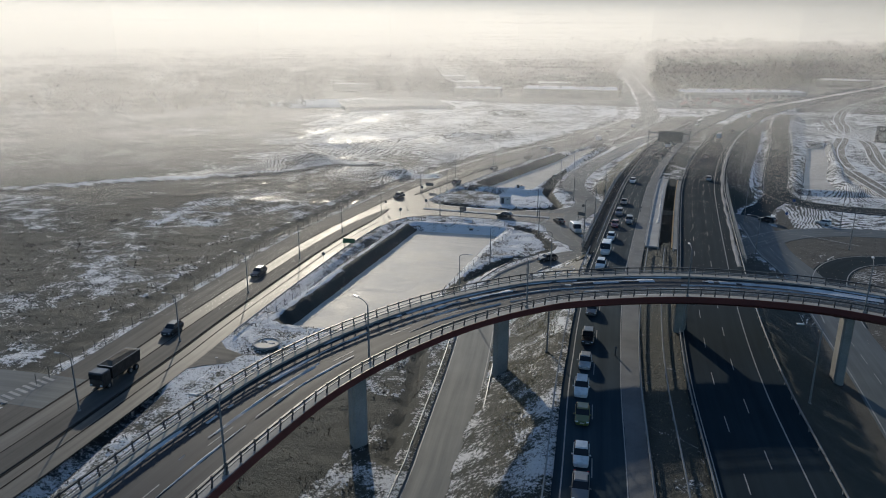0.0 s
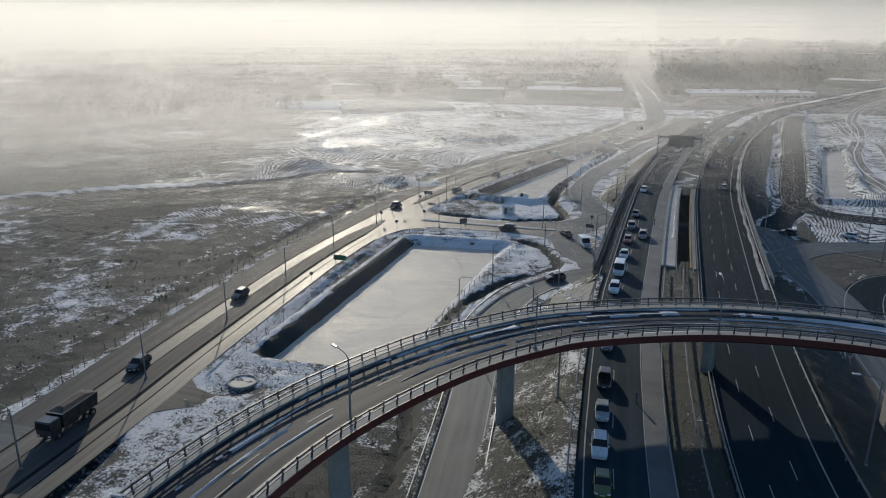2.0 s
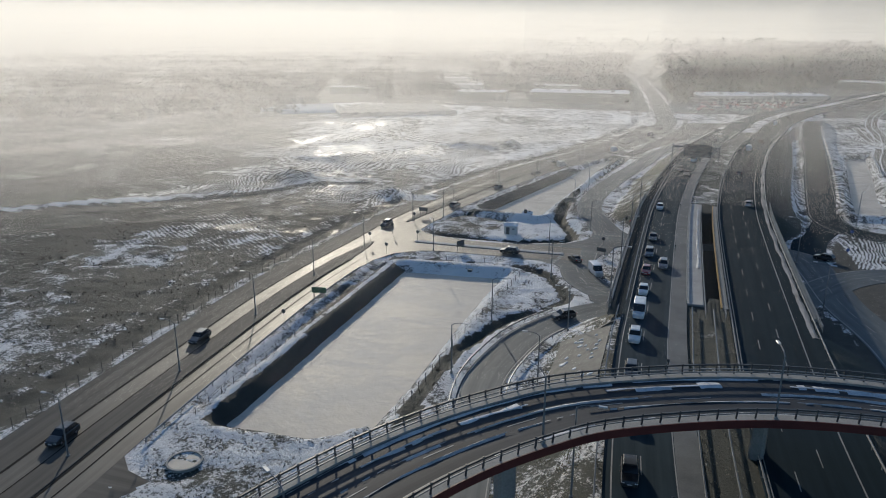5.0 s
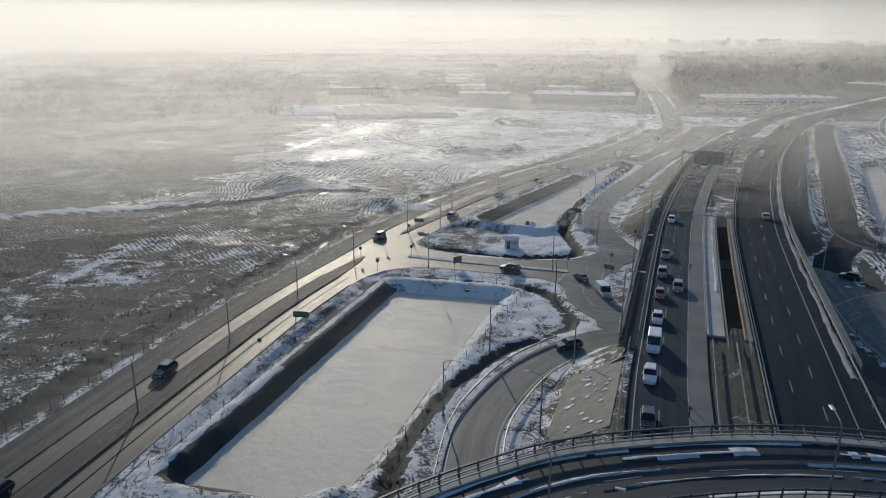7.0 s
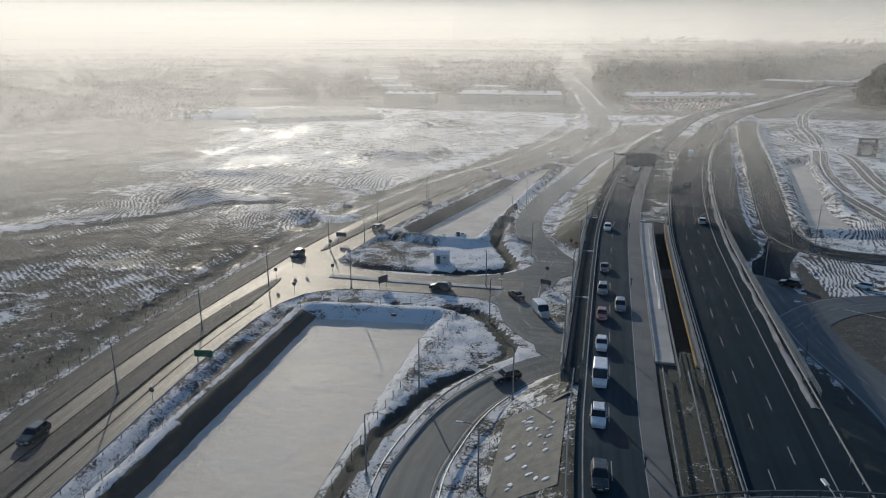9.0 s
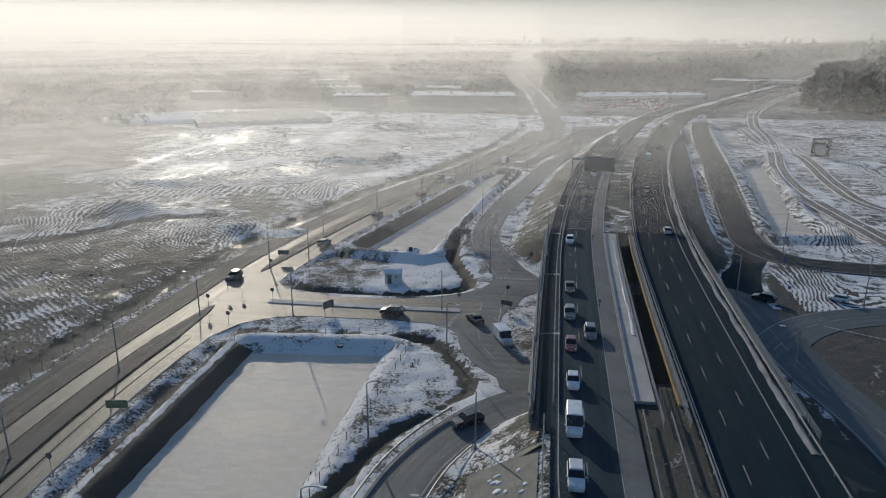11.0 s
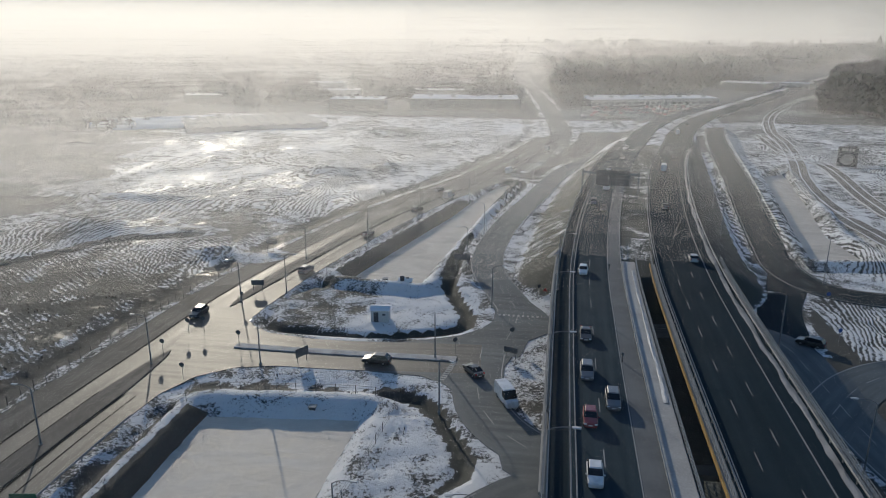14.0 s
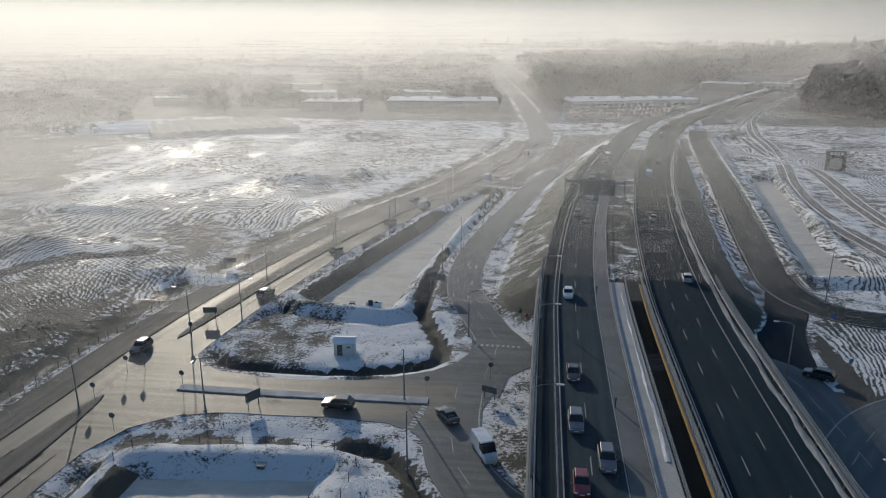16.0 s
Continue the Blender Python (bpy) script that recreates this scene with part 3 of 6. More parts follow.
lr = road("road_left", LEFT_ROAD, -6.25, 6.1, SALTED, 0.06, "old two-lane road, pale with salt and wet in the sun", cols=8)
cn = road("road_connector", CONNECT, -5.4, 5.6, SALTED, 0.075, "short salted link road between the old road and the slip roads")
sn = road("road_slip_north", SLIP_N, -3.8, 3.8, SLIP, 0.068, "curved slip road with painted turning arrows")
ss = road("road_slip_south", SLIP_S, -3.3, 3.3, SLIP, 0.072, "curved slip road beside a frozen pond")
un = road("road_under_north", UNDER_N, -4.2, 4.2, SLIP, 0.064, "junction road passing under the motorway bridge")
us = road("road_under_south", UNDER_S, -4.1, 4.1, SLIP, 0.066, "junction road passing under the motorway bridge")
# darker asphalt on these three partly paints in the motorway's shade
er = road("road_exit_ramp", RAMP_R, -4.6, 4.6, NEW_ASPHALT, 0.08, "dark exit ramp falling from the motorway")
lk = road("road_link_east", LINK_R, -4.0, 4.0, NEW_ASPHALT, 0.061, "dark junction road in the shade of the motorway")
lp = road("road_loop_east", LOOP_R, -3.8, 3.8, NEW_ASPHALT, 0.058, "dark curved loop road beyond the motorway")
mw = road("motorway_west", WEST, -13.5, -3.1, ASPHALT, 0.0, "dark motorway carriageway with slush along its edge", 0.5, 8)
me_ = road("motorway_east", MAIN, 3.7, 16.9, NEW_ASPHALT, 0.0, "dark motorway carriageway, dry and nearly empty", 0.5, 8)


# real shoulder; its darker asphalt paints in the shade of the rails
road("motorway_hard_strip", cut(MAIN, 146, 430), -15.9, -13.5, NEW_ASPHALT, -0.004, "dark strip between barriers on the motorway's edge", 0.4, 2)


def apron(name, pts, mat, lift, label):
    """A flared piece of paving at a junction, with a skirt."""
    bm = bmesh.new()
    f = bm.faces.new([bm.verts.new((x, y, lift)) for x, y in pts])
    if f.normal.z < 0 or f.calc_center_median().z is None:
        f.normal_flip()
    bmesh.ops.recalc_face_normals(bm, faces=bm.faces)
    r = bmesh.ops.extrude_face_region(bm, geom=[f])
    bmesh.ops.translate(bm, verts=[v for v in r["geom"] if isinstance(v, bmesh.types.BMVert)], vec=(0, 0, -0.2))
    bmesh.ops.recalc_face_normals(bm, faces=bm.faces)
    ob = part(name, bm, mat)
    layer = ob.data.uv_layers.new(name="UVMap")
    for lp_ in ob.data.loops:
        co = ob.data.vertices[lp_.vertex_index].co
        layer.data[lp_.index].uv = (co.y, co.x)
    return tagged(ob, label, "road", kind="structure")


apron("paving_mouth", [(-80, 224), (-72.6, 222), (-73.2, 209.5), (-70, 205), (-65.7, 202.3), (-57.4, 201), (-57, 190), (-60.1, 189.7), (-65.4, 188.2), (-70.2, 184.3), (-72.8, 178), (-73.6, 168), (-80, 160)], SALTED, 0.069, "widened salted mouth of the junction")
apron("paving_east_mouth", [(-44, 201.3), (-37.7, 203.7), (-31.7, 206.8), (-28.2, 210.4), (-26.4, 214.5), (-26.6, 219.5), (-29.4, 228), (-24.5, 231), (-21.6, 227.9), (-17.2, 220.4), (-16.4, 218.2), (-16.4, 210), (-19.6, 206.3), (-21.4, 202.2), (-22.9, 195.6), (-22.6, 187), (-20, 180.5), (-15.6, 176), (-15.6, 163), (-21, 167.4), (-22.6, 174), (-26.7, 182.2), (-31.4, 188), (-35.8, 190.2), (-44, 190.5)], SLIP, 0.0745, "wide grey paving where the slip roads meet")
apron("paving_gore", [(4, 395), (16, 400), (40, 470), (36, 500), (14, 468), (-2, 420), (-8, 386)], SLIP, 0.062, "wide paving where the slip road joins")

apron("paving_driveway", [(-74, 99), (-71, 94.5), (-67, 91), (-61.5, 89.6), (-62, 87.4), (-67, 84.5), (-70, 81.5), (-72.5, 77)], VERGE, 0.05, "short paved driveway off the old road")
SIDE = smooth([(-80, 70.5), (-96, 69), (-120, 64), (-160, 60)], 2.0)
sr = road("road_side", SIDE, -4.5, 4.5, SLIP, 0.05, "side road with a zebra crossing")
bm = bmesh.new()
box(bm, 0, 0, 0, 2.6, 0.5, 0.012)
ZEBRA = mesh_of("zebra_bar", bm, PAINT)
pieces("zebra_bar", ZEBRA, [pose(-87.4 + 0.15 * i, 66.0 + 1.05 * i, 0.066, 0, 0, -10) for i in range(8)], sr)

# paved median; dark lines paint the kerbs' shadows, one is a worn streak
SOUTH_OLD, NORTH_OLD = cut(LEFT_ROAD, -20, 192.5), cut(LEFT_ROAD, 210.7, 470)
LANE_DARK = asphalt("older_dark_lane", (0.040, 0.040, 0.039), (0.082, 0.079, 0.074), 0.85, 0.1, 0.3)


def median(line, lo, hi, nose, label):
    """A low paved median from lo to hi metres right of the line, rounded at one end (nose 0: first point, -1: last)."""
    s_ = np.r_[0, np.cumsum(np.linalg.norm(np.diff(line[:, :2], axis=0), axis=1))]
    k = s_ if nose == 0 else s_[-1] - s_
    w = np.sqrt(np.clip(k / 14, 0.004, 1))
    t = np.gradient(line[:, :2], axis=0)
    t /= np.linalg.norm(t, axis=1)[:, None]
    mid, half = (lo + hi) / 2, (hi - lo) / 2
    us_ = (-1, -1, -0.93, 0.93, 1, 1)
    hs_ = (0.0, 0.14, 0.17, 0.17, 0.14, 0.0)
    n_ = len(line)
    vs_ = [(line[i, 0] + t[i, 1] * (mid + u * half * w[i]), line[i, 1] - t[i, 0] * (mid + u * half * w[i]), 0.03 + h) for u, h in zip(us_, hs_) for i in range(n_)]
    uv_ = [(u * half, s_[i]) for u in us_ for i in range(n_)]
    fs_ = [(j * n_ + i, (j + 1) * n_ + i, (j + 1) * n_ + i + 1, j * n_ + i + 1) for j in range(5) for i in range(n_ - 1)]
    ob = new("median", sheet("median", vs_, fs_, LANE_DARK, uv_))
    ob.parent = lr
    tagged(ob, label)


median(smooth(SOUTH_OLD, 1.0), -2.5, 1.2, -1, "paved grey median between the lanes")
median(smooth(NORTH_OLD, 1.0), -2.3, 0.6, 0, "paved grey median between the lanes")
for ln, e in ((cut(LEFT_ROAD, -20, 178), 1.5), (cut(LEFT_ROAD, 226, 470), 0.9)):
    edge_line(lr, ln, e, 0.42, 0.06, SHADE_SEAM)
    edge_line(lr, ln, e + 1.9, 0.22, 0.06, SHADE_SEAM)
    edge_line(lr, ln, -2.75, 0.2, 0.06, SHADE_SEAM)
edge_line(lr, cut(LEFT_ROAD, -20, 470), -6.1, 0.42, 0.06, SHADE_SEAM)
# kerbed island in the link road
bm = bmesh.new()
sweep(bm, lifted(smooth([(-69, 196), (-60, 196), (-50, 196.2), (-40, 196.6), (-31, 196.9)], 2), 0.07), [(-0.9, -0.1), (0.9, -0.1), (0.9, 0.14), (0.8, 0.17), (-0.8, 0.17), (-0.9, 0.14)])
part("traffic_island", bm, plain("trodden_snow", (0.20, 0.20, 0.20), (0.42, 0.43, 0.44), 0.8, 2.0, bump=0.05), cn, "long kerbed traffic island with dirty snow")
# painted lines of slip and junction roads
edge_line(sn, SLIP_N[10:], -3.7, 0.2, 0.068), edge_line(sn, SLIP_N[12:], 3.7, 0.2, 0.068)
dashes(sn, SLIP_N[4:], 0.0, 8.0, 0.068)
edge_line(ss, SLIP_S[6:], -2.95, 0.16, 0.072), edge_line(ss, SLIP_S[6:], 2.95, 0.16, 0.072)
dashes(us, UNDER_S, 0.2, 7.0, 0.0715)
edge_line(us, UNDER_S[:26], -3.7, 0.2, 0.072)
dashes(un, UNDER_N[8:], 0.2, 7.0, 0.064)
edge_line(un, UNDER_N[26:], 3.8, 0.2, 0.064), edge_line(us, UNDER_S[30:], -4.0, 0.2, 0.066)
dashes(er, RAMP_R, -0.1, 9.0, 0.08)
edge_line(er, RAMP_R, -4.1, 0.2, 0.08), edge_line(er, RAMP_R, 4.1, 0.2, 0.08)
edge_line(lp, LOOP_R, 3.3, 0.2, 0.058), edge_line(lp, LOOP_R, -3.3, 0.2, 0.058)
# give-way blocks at the mouths
pieces("give_way_block", BLOCK, [pose(-32.2 + 0.12 * i, 189.5 + 0.72 * i, 0.09, 0, 0, 75) for i in range(10)], cn)
pieces("give_way_block", BLOCK, [pose(-25.6 + 0.9 * i, 217.6, 0.09, 0, 0, 0) for i in range(9)], un)
pieces("give_way_block", BLOCK, [pose(36 + 0.9 * i, 200.2 - 0.5 * i, 0.09, 0, 0, 30) for i in range(14)], us)
# turning arrows on the slip road
bm = bmesh.new()
box(bm, 0, -0.8, 0, 0.3, 2.6, 0.012)
box(bm, 0.35, 0.6, 0, 0.7, 0.3, 0.0121)
v = [bm.verts.new(c) for c in ((0.6, 0.15, 0.006), (1.25, 0.6, 0.006), (0.6, 1.05, 0.006))]
bm.faces.new(v)
ARROW = mesh_of("turn_arrow", bm, PAINT)
pieces("turn_arrow", ARROW, [pose(-32.6 + dx, 236 + dy, 0.085, 0, 0, 186 + r) for dx, dy, r in ((0.2, 4, 0), (3.4, 3.4, 0), (0.0, 14, -4), (3.2, 13, -4), (-0.2, 25, -8), (3.0, 24, -8), (1.2, 36, -12), (4.2, 35, -12))], sn)

# motorway paint
NEARM, NEARW = cut(MAIN, -40, 520), cut(WEST, -40, 520)
edge_line(mw, NEARW, -12.6, 0.16), edge_line(mw, NEARW, -5.9, 0.12)
dashes(mw, cut(WEST, 20, 480), -9.5, 12.0)
for at in (7.3, 10.4):
    dashes(me_, cut(MAIN, 20, 480), at, 12.0, start=5.0 * (at > 9))
edge_line(me_, NEARM, 13.6, 0.16), edge_line(me_, NEARM, 4.4, 0.12)


def slush_strip(parent, line, a, b, lift, seed, mat=None, label="ragged strip of ploughed slush", rag=0.8):
    """A low ragged ridge of ploughed snow between a and b metres right of the line."""
    r = np.random.RandomState(seed)
    ln = smooth(line[::2], 0.8)
    n = len(ln)
    wob = lambda k: np.convolve(r.uniform(-1, 1, n + 12), np.ones(9) / 9, "same")[6:6 + n] * k
    w = b - a
    cols = [a + wob(w * rag), a + w * 0.3 + wob(w * rag / 2), a + w * 0.7 + wob(w * rag / 2), b + wob(w * rag)]
    tall_ = min(0.25, 0.3 * rag)
    hs = [np.full(n, 0.005), 0.01 + 0.2 * tall_ + np.abs(wob(tall_)), 0.01 + 0.2 * tall_ + np.abs(wob(tall_)), np.full(n, 0.005)]
    t = np.gradient(ln[:, :2], axis=0)
    t /= np.linalg.norm(t, axis=1)[:, None]
    vs, fs = [], []
    for c, h in zip(cols, hs):
        for i in range(n):
            z = (ln[i, 2] if ln.shape[1] > 2 else 0.0) + lift + h[i]
            vs.append((ln[i, 0] + t[i, 1] * c[i], ln[i, 1] - t[i, 0] * c[i], z))
    lie = np.convolve(r.uniform(-1, 1, n + 40), np.ones(17) / 17, "same")[20:20 + n]
    for j in range(3):
        for i in range(n - 1):
            if rag >= 1 and lie[i] < -0.04 + 0.05 * (j != 1):
                continue
            fs.append((j * n + i, (j + 1) * n + i, (j + 1) * n + i + 1, j * n + i + 1))
    ob = new("slush_ridge", sheet("slush_ridge", vs, fs, mat or SLUSH))
    ob.parent = parent
    tagged(ob, label)


THIN = plain("thin_frost_film", (0.045, 0.053, 0.062), (0.105, 0.115, 0.125), 0.75, 1.0)
slush_strip(mw, cut(WEST, 30, 330), -5.8, -3.1, 0.0, 2, THIN, "thin pale film of frost and grit on the shoulder", 0.06)
slush_strip(me_, cut(MAIN, 146, 420), 15.4, 16.2, 0.0, 5, plain("dirty_snow", (0.12, 0.12, 0.122), (0.30, 0.30, 0.305), 0.8, 1.2, bump=0.05), "dirty snow piled along the parapet")

# ---- flyover ----
GREY_SLUSH = plain("grey_slush", (0.24, 0.25, 0.265), (0.52, 0.53, 0.545), 0.7, 1.6, bump=0.06)
fly = thing("flyover", "curved concrete flyover with snow on its deck and a dark red girder", "bridge", kind="structure")
bm = bmesh.new()
sweep(bm, FLY, [(-5.3, -0.45), (5.3, -0.45), (5.3, 0.28), (4.2, 0.28), (4.2, 0), (-4.2, 0), (-4.2, 0.28), (-5.3, 0.28)])
deck = part("deck", bm, CONCRETE, fly)
fr = road("roadway", FLY, -4.2, 4.2, SNOWY_DECK, 0.02, cols=4)
for key in ("category", "kind"):
    del fr[key]
fr.parent = fly
tagged(fr, "dark icy roadway with wheel tracks")
DECK_SNOW = plain("deck_snow", (0.30, 0.32, 0.35), (0.66, 0.67, 0.69), 0.7, 0.9, bump=0.06)
EAST_FLY = FLY[FLY[:, 0] > -24]
slush_strip(fr, EAST_FLY, -3.0, -2.0, 0.02, 11, DECK_SNOW, rag=1.1)
slush_strip(fr, FLY[FLY[:, 0] < -20], -2.7, -2.2, 0.02, 12, GREY_SLUSH, rag=1.6)
slush_strip(fr, FLY, -4.1, -3.75, 0.02, 13, DECK_SNOW, rag=1.2), slush_strip(fr, FLY, -0.75, -0.5, 0.02, 14, GREY_SLUSH, rag=2.2)
slush_strip(fr, FLY, 1.1, 1.3, 0.02, 16, GREY_SLUSH, rag=2.2), slush_strip(fr, FLY, 3.55, 4.05, 0.02, 15, DECK_SNOW, rag=1.0)
dashes(fr, FLY, 0.2, 10.0, 0.022)
bm = bmesh.new()
sweep(bm, FLY, [(-3.4, -1.6), (3.4, -1.6), (4.8, -0.45), (-4.8, -0.45)])
part("girder", bm, RED, fly, "dark red painted box girder")
for sgn in (-1, 1):
    bm = bmesh.new()
    sweep(bm, FLY, [(sgn * 5.3, -0.6), (sgn * 5.42, -0.6), (sgn * 5.42, 0.3), (sgn * 5.3, 0.3)])
    part("fascia", bm, RED if sgn > 0 else CONCRETE, fly, "painted edge beam")
    for at, up, r in ((5.05, 1.35, 0.085), (4.98, 0.85, 0.05), (4.35, 0.8, 0.06)):
        bm = bmesh.new()
        sweep(bm, offset(FLY, sgn * at), [(-r, up - r), (r, up - r), (r, up + r), (-r, up + r)])
        part("handrail", bm, DARK if at > 5 else STEEL, fly, "steel rail of the bridge parapet")
    bm = bmesh.new()
    box(bm, 0, 0, 0.35, 0.12, 0.16, 0.75, tilt=pose(0, 0, 0, 0, 9 * sgn, 0))
    box(bm, 0.06 * sgn, 0, 1.0, 0.10, 0.14, 0.65, tilt=pose(0, 0, 0, 0, -6 * sgn, 0))
    post = mesh_of("parapet_post", bm, DARK)
    pieces("parapet_post", post, [pose(x, y, z + 0.2, 0, 0, h) for x, y, z, h in stations(offset(cut(FLY, 20, 130), sgn * 5.0), 2.0)], fly)
for px, py, base, turn in ((-34.3, 72, 0, 35), (-21.3, 95, 0, 50), (4.2, 109, 5.7, 15), (27.5, 110.2, 0, -10)):
    bm = bmesh.new()
    box(bm, px, py, (base + 10.9) / 2 - 0.3, 1.5, 2.1, 10.9 - base + 0.6, 90 - turn + 90, 0.25)
    box(bm, px, py, 11.25, 2.1, 4.6, 0.95, 90 - turn, 0.2)
    part("pier", bm, CONCRETE, fly, "grey concrete bridge pier")

# ---- motorway bridge over the junction ----
SPAN = cut(MAIN, 155, 237)
bridge = thing("motorway_bridge", "twin-deck concrete motorway bridge over the junction roads", "bridge", kind="structure")
for nm, lo, hi in (("deck_west", -16.4, -0.25), ("deck_east", 2.7, 17.5)):
    bm = bmesh.new()
    sweep(bm, SPAN, [(lo, -0.5), (lo + 1.5, -1.5), (hi - 1.5, -1.5), (hi, -0.5), (hi, -0.06), (lo, -0.06)])
    part(nm, bm, CONCRETE, bridge, "concrete bridge deck")
bm = bmesh.new()
sweep(bm, cut(MAIN, 155, 236.5), [(-3.1, -0.05), (-0.4, -0.05), (-0.4, 0.16), (-3.1, 0.16)])
slab = part("service_strip", bm, plain("frosted_concrete", (0.27, 0.262, 0.25), (0.40, 0.39, 0.375), 0.8, 0.6, bump=0.03), bridge, "pale frosted concrete service strip")
slush_strip(slab, cut(MAIN, 176, 236), -1.25, -0.7, 0.16, 21, GREY_SLUSH)
for at, mat in ((-16.45, CONCRETE), (2.62, YELLOW), (17.55, CONCRETE)):
    bm = bmesh.new()
    sweep(bm, offset(SPAN, at), [(-0.12, -0.3), (0.12, -0.3), (0.12, 0.1), (-0.12, 0.1)])
    part("edge_beam", bm, mat, bridge, "ochre painted edge beam" if mat is YELLOW else "grey edge beam")
for at in (-12.5, -4, 6, 14):
    for y in (182, 208):
        i = int(np.argmin(np.abs(MAIN[:, 1] - y)))
        bm = bmesh.new()
        tube(bm, (MAIN[i, 0] + at, y, -0.3), (MAIN[i, 0] + at, y, 4.6), 0.6, 0.6, 12)
        part("column", bm, CONCRETE, bridge, "round concrete column")
for y in (153.5, 238.5):
    i = int(np.argmin(np.abs(MAIN[:, 1] - y)))
    bm = bmesh.new()
    box(bm, MAIN[i, 0] + 0.5, y, 2.6, 33.6, 1.2, 5.7, 0, 0.1)
    part("abutment", bm, CONCRETE, bridge, "concrete abutment wall")

# paved slope cones at the corners of the bridge
STONE = plain("paved_slope", (0.075, 0.077, 0.072), (0.155, 0.153, 0.142), 0.85, 2.5, bump=0.08)


def slope_cone(name, x, y, r, z, a0, a1, mat, label):
    bm = bmesh.new()
    n = 18
    top = [bm.verts.new((x + 0.6 * math.cos(a), y + 0.6 * math.sin(a), z)) for a in np.radians(np.linspace(a0, a1, n))]
    low = [bm.verts.new((x + r * math.cos(a), y + r * 1.0 * math.sin(a), -0.2)) for a in np.radians(np.linspace(a0, a1, n))]
    for i in range(n - 1):
        bm.faces.new((top[i], low[i], low[i + 1], top[i + 1]))
    bm.faces.new(top)
    bm.faces.new([top[-1], low[-1], low[0], top[0]])
    bmesh.ops.recalc_face_normals(bm, faces=bm.faces)
    tagged(part(name, bm, mat), label, "embankment", kind="structure")


slope_cone("paved_cone_south", -14.4, 143, 8.6, 5.9, 75, 185, STONE, "grey stone-paved embankment slope at the bridge")
slope_cone("paved_cone_north", -14.2, 244.5, 7.6, 6.05, 150, 285, CONCRETE, "smooth concrete slope cone at the bridge end")

bm = bmesh.new()
rows_ = []
for y in np.linspace(123.5, 143.2, 14):
    xm = float(np.interp(y, MAIN[:60, 1], MAIN[:60, 0]))
    rows_.append([bm.verts.new((xm - 15.0 - 8.0 * k / 7, y, level(xm - 15.0 - 8.0 * k / 7, y) + 0.16)) for k in range(8)])
for a, b in zip(rows_[:-1], rows_[1:]):
    for k in range(7):
        bm.faces.new((a[k], b[k], b[k + 1], a[k + 1]))
bmesh.ops.recalc_face_normals(bm, faces=bm.faces)
r = bmesh.ops.extrude_face_region(bm, geom=bm.faces[:])
bmesh.ops.translate(bm, verts=[v for v in r["geom"] if isinstance(v, bmesh.types.BMVert)], vec=(0, 0, -0.5))
bmesh.ops.recalc_face_normals(bm, faces=bm.faces)
paved = tagged(part("paved_slope", bm, STONE), "grey stone-paved embankment slope with small heaps of snow", "embankment", kind="structure")
rs = np.random.RandomState(77)
for k in range(26):
    y = rs.uniform(125, 142)
    xm = float(np.interp(y, MAIN[:60, 1], MAIN[:60, 0])) - rs.uniform(16, 21.5)
    bm = bmesh.new()
    bmesh.ops.create_icosphere(bm, subdivisions=2, radius=1.0, matrix=pose(xm, y, level(xm, y) + 0.18, 0, -30, 0) @ Matrix.Diagonal((rs.uniform(0.25, 0.6), rs.uniform(0.2, 0.45), 0.14, 1)))
    part("snow_heap", bm, SLUSH, paved)

# ---- barriers and railings ----
bm = bmesh.new()
box(bm, 0, 0, 0.3, 0.1, 0.14, 0.9)
RAIL_POST = mesh_of("barrier_post", bm, STEEL)
bm = bmesh.new()
box(bm, 0, 0, 0.55, 0.07, 0.07, 1.1)
BALUSTER = mesh_of("railing_post", bm, STEEL)


def barrier(line, label, gap=4.0, lift=0.0, name="guard_rail"):
    """A steel crash barrier: a folded rail on posts."""
    ob = thing(name, label, "guard rail", "crash barriers", kind="structure")
    ln = line if line.shape[1] > 2 else lifted(line, 0.06)
    bm = bmesh.new()
    sweep(bm, ln, [(-0.05, 0.45 + lift), (0.09, 0.50 + lift), (0.03, 0.60 + lift), (0.09, 0.70 + lift), (-0.05, 0.76 + lift), (-0.09, 0.6 + lift)])
    part("rail", bm, STEEL, ob)
    pieces("post", RAIL_POST, [pose(x, y, z + lift - 0.05, 0, 0, h) for x, y, z, h in stations(ln, gap)][:280], ob)
    return ob


def railing(line, label, lift=0.0):
    """A tall bridge railing with close posts and three rails."""
    ob = thing("bridge_railing", label, "railing", "bridge railings", kind="structure")
    for up in (0.35, 0.75, 1.12):
        bm = bmesh.new()
        sweep(bm, line, [(-0.04, up + lift), (0.04, up + lift), (0.04, up + 0.07 + lift), (-0.04, up + 0.07 + lift)])
        part("rail", bm, STEEL, ob)
    pieces("post", BALUSTER, [pose(x, y, z + lift, 0, 0, h) for x, y, z, h in stations(line, 1.0)][:140], ob)


BR = cut(MAIN, 147, 243)
for at in (-16.2, -0.2, 2.95, 17.2):
    railing(offset(BR, at), "grey galvanised railing on the motorway bridge")
barrier(offset(cut(WEST, 20, 150), -14.3), "galvanised steel crash barrier on the embankment's edge")
for at, lo, hi in ((-15.7, 150, 420), (-13.25, 150, 300), (-2.3, 20, 154), (-3.2, 154, 420), (3.8, 20, 430), (16.4, 20, 470)):
    barrier(offset(cut(MAIN, lo, hi), at), "galvanised steel crash barrier beside the motorway")
barrier(offset(cut(MAIN, 20, 154), 1.1), "galvanised steel crash barrier on the grass median")
barrier(offset(cut(LEFT_ROAD, 96, 172), 6.9), "weathered steel crash barrier beside the old road")
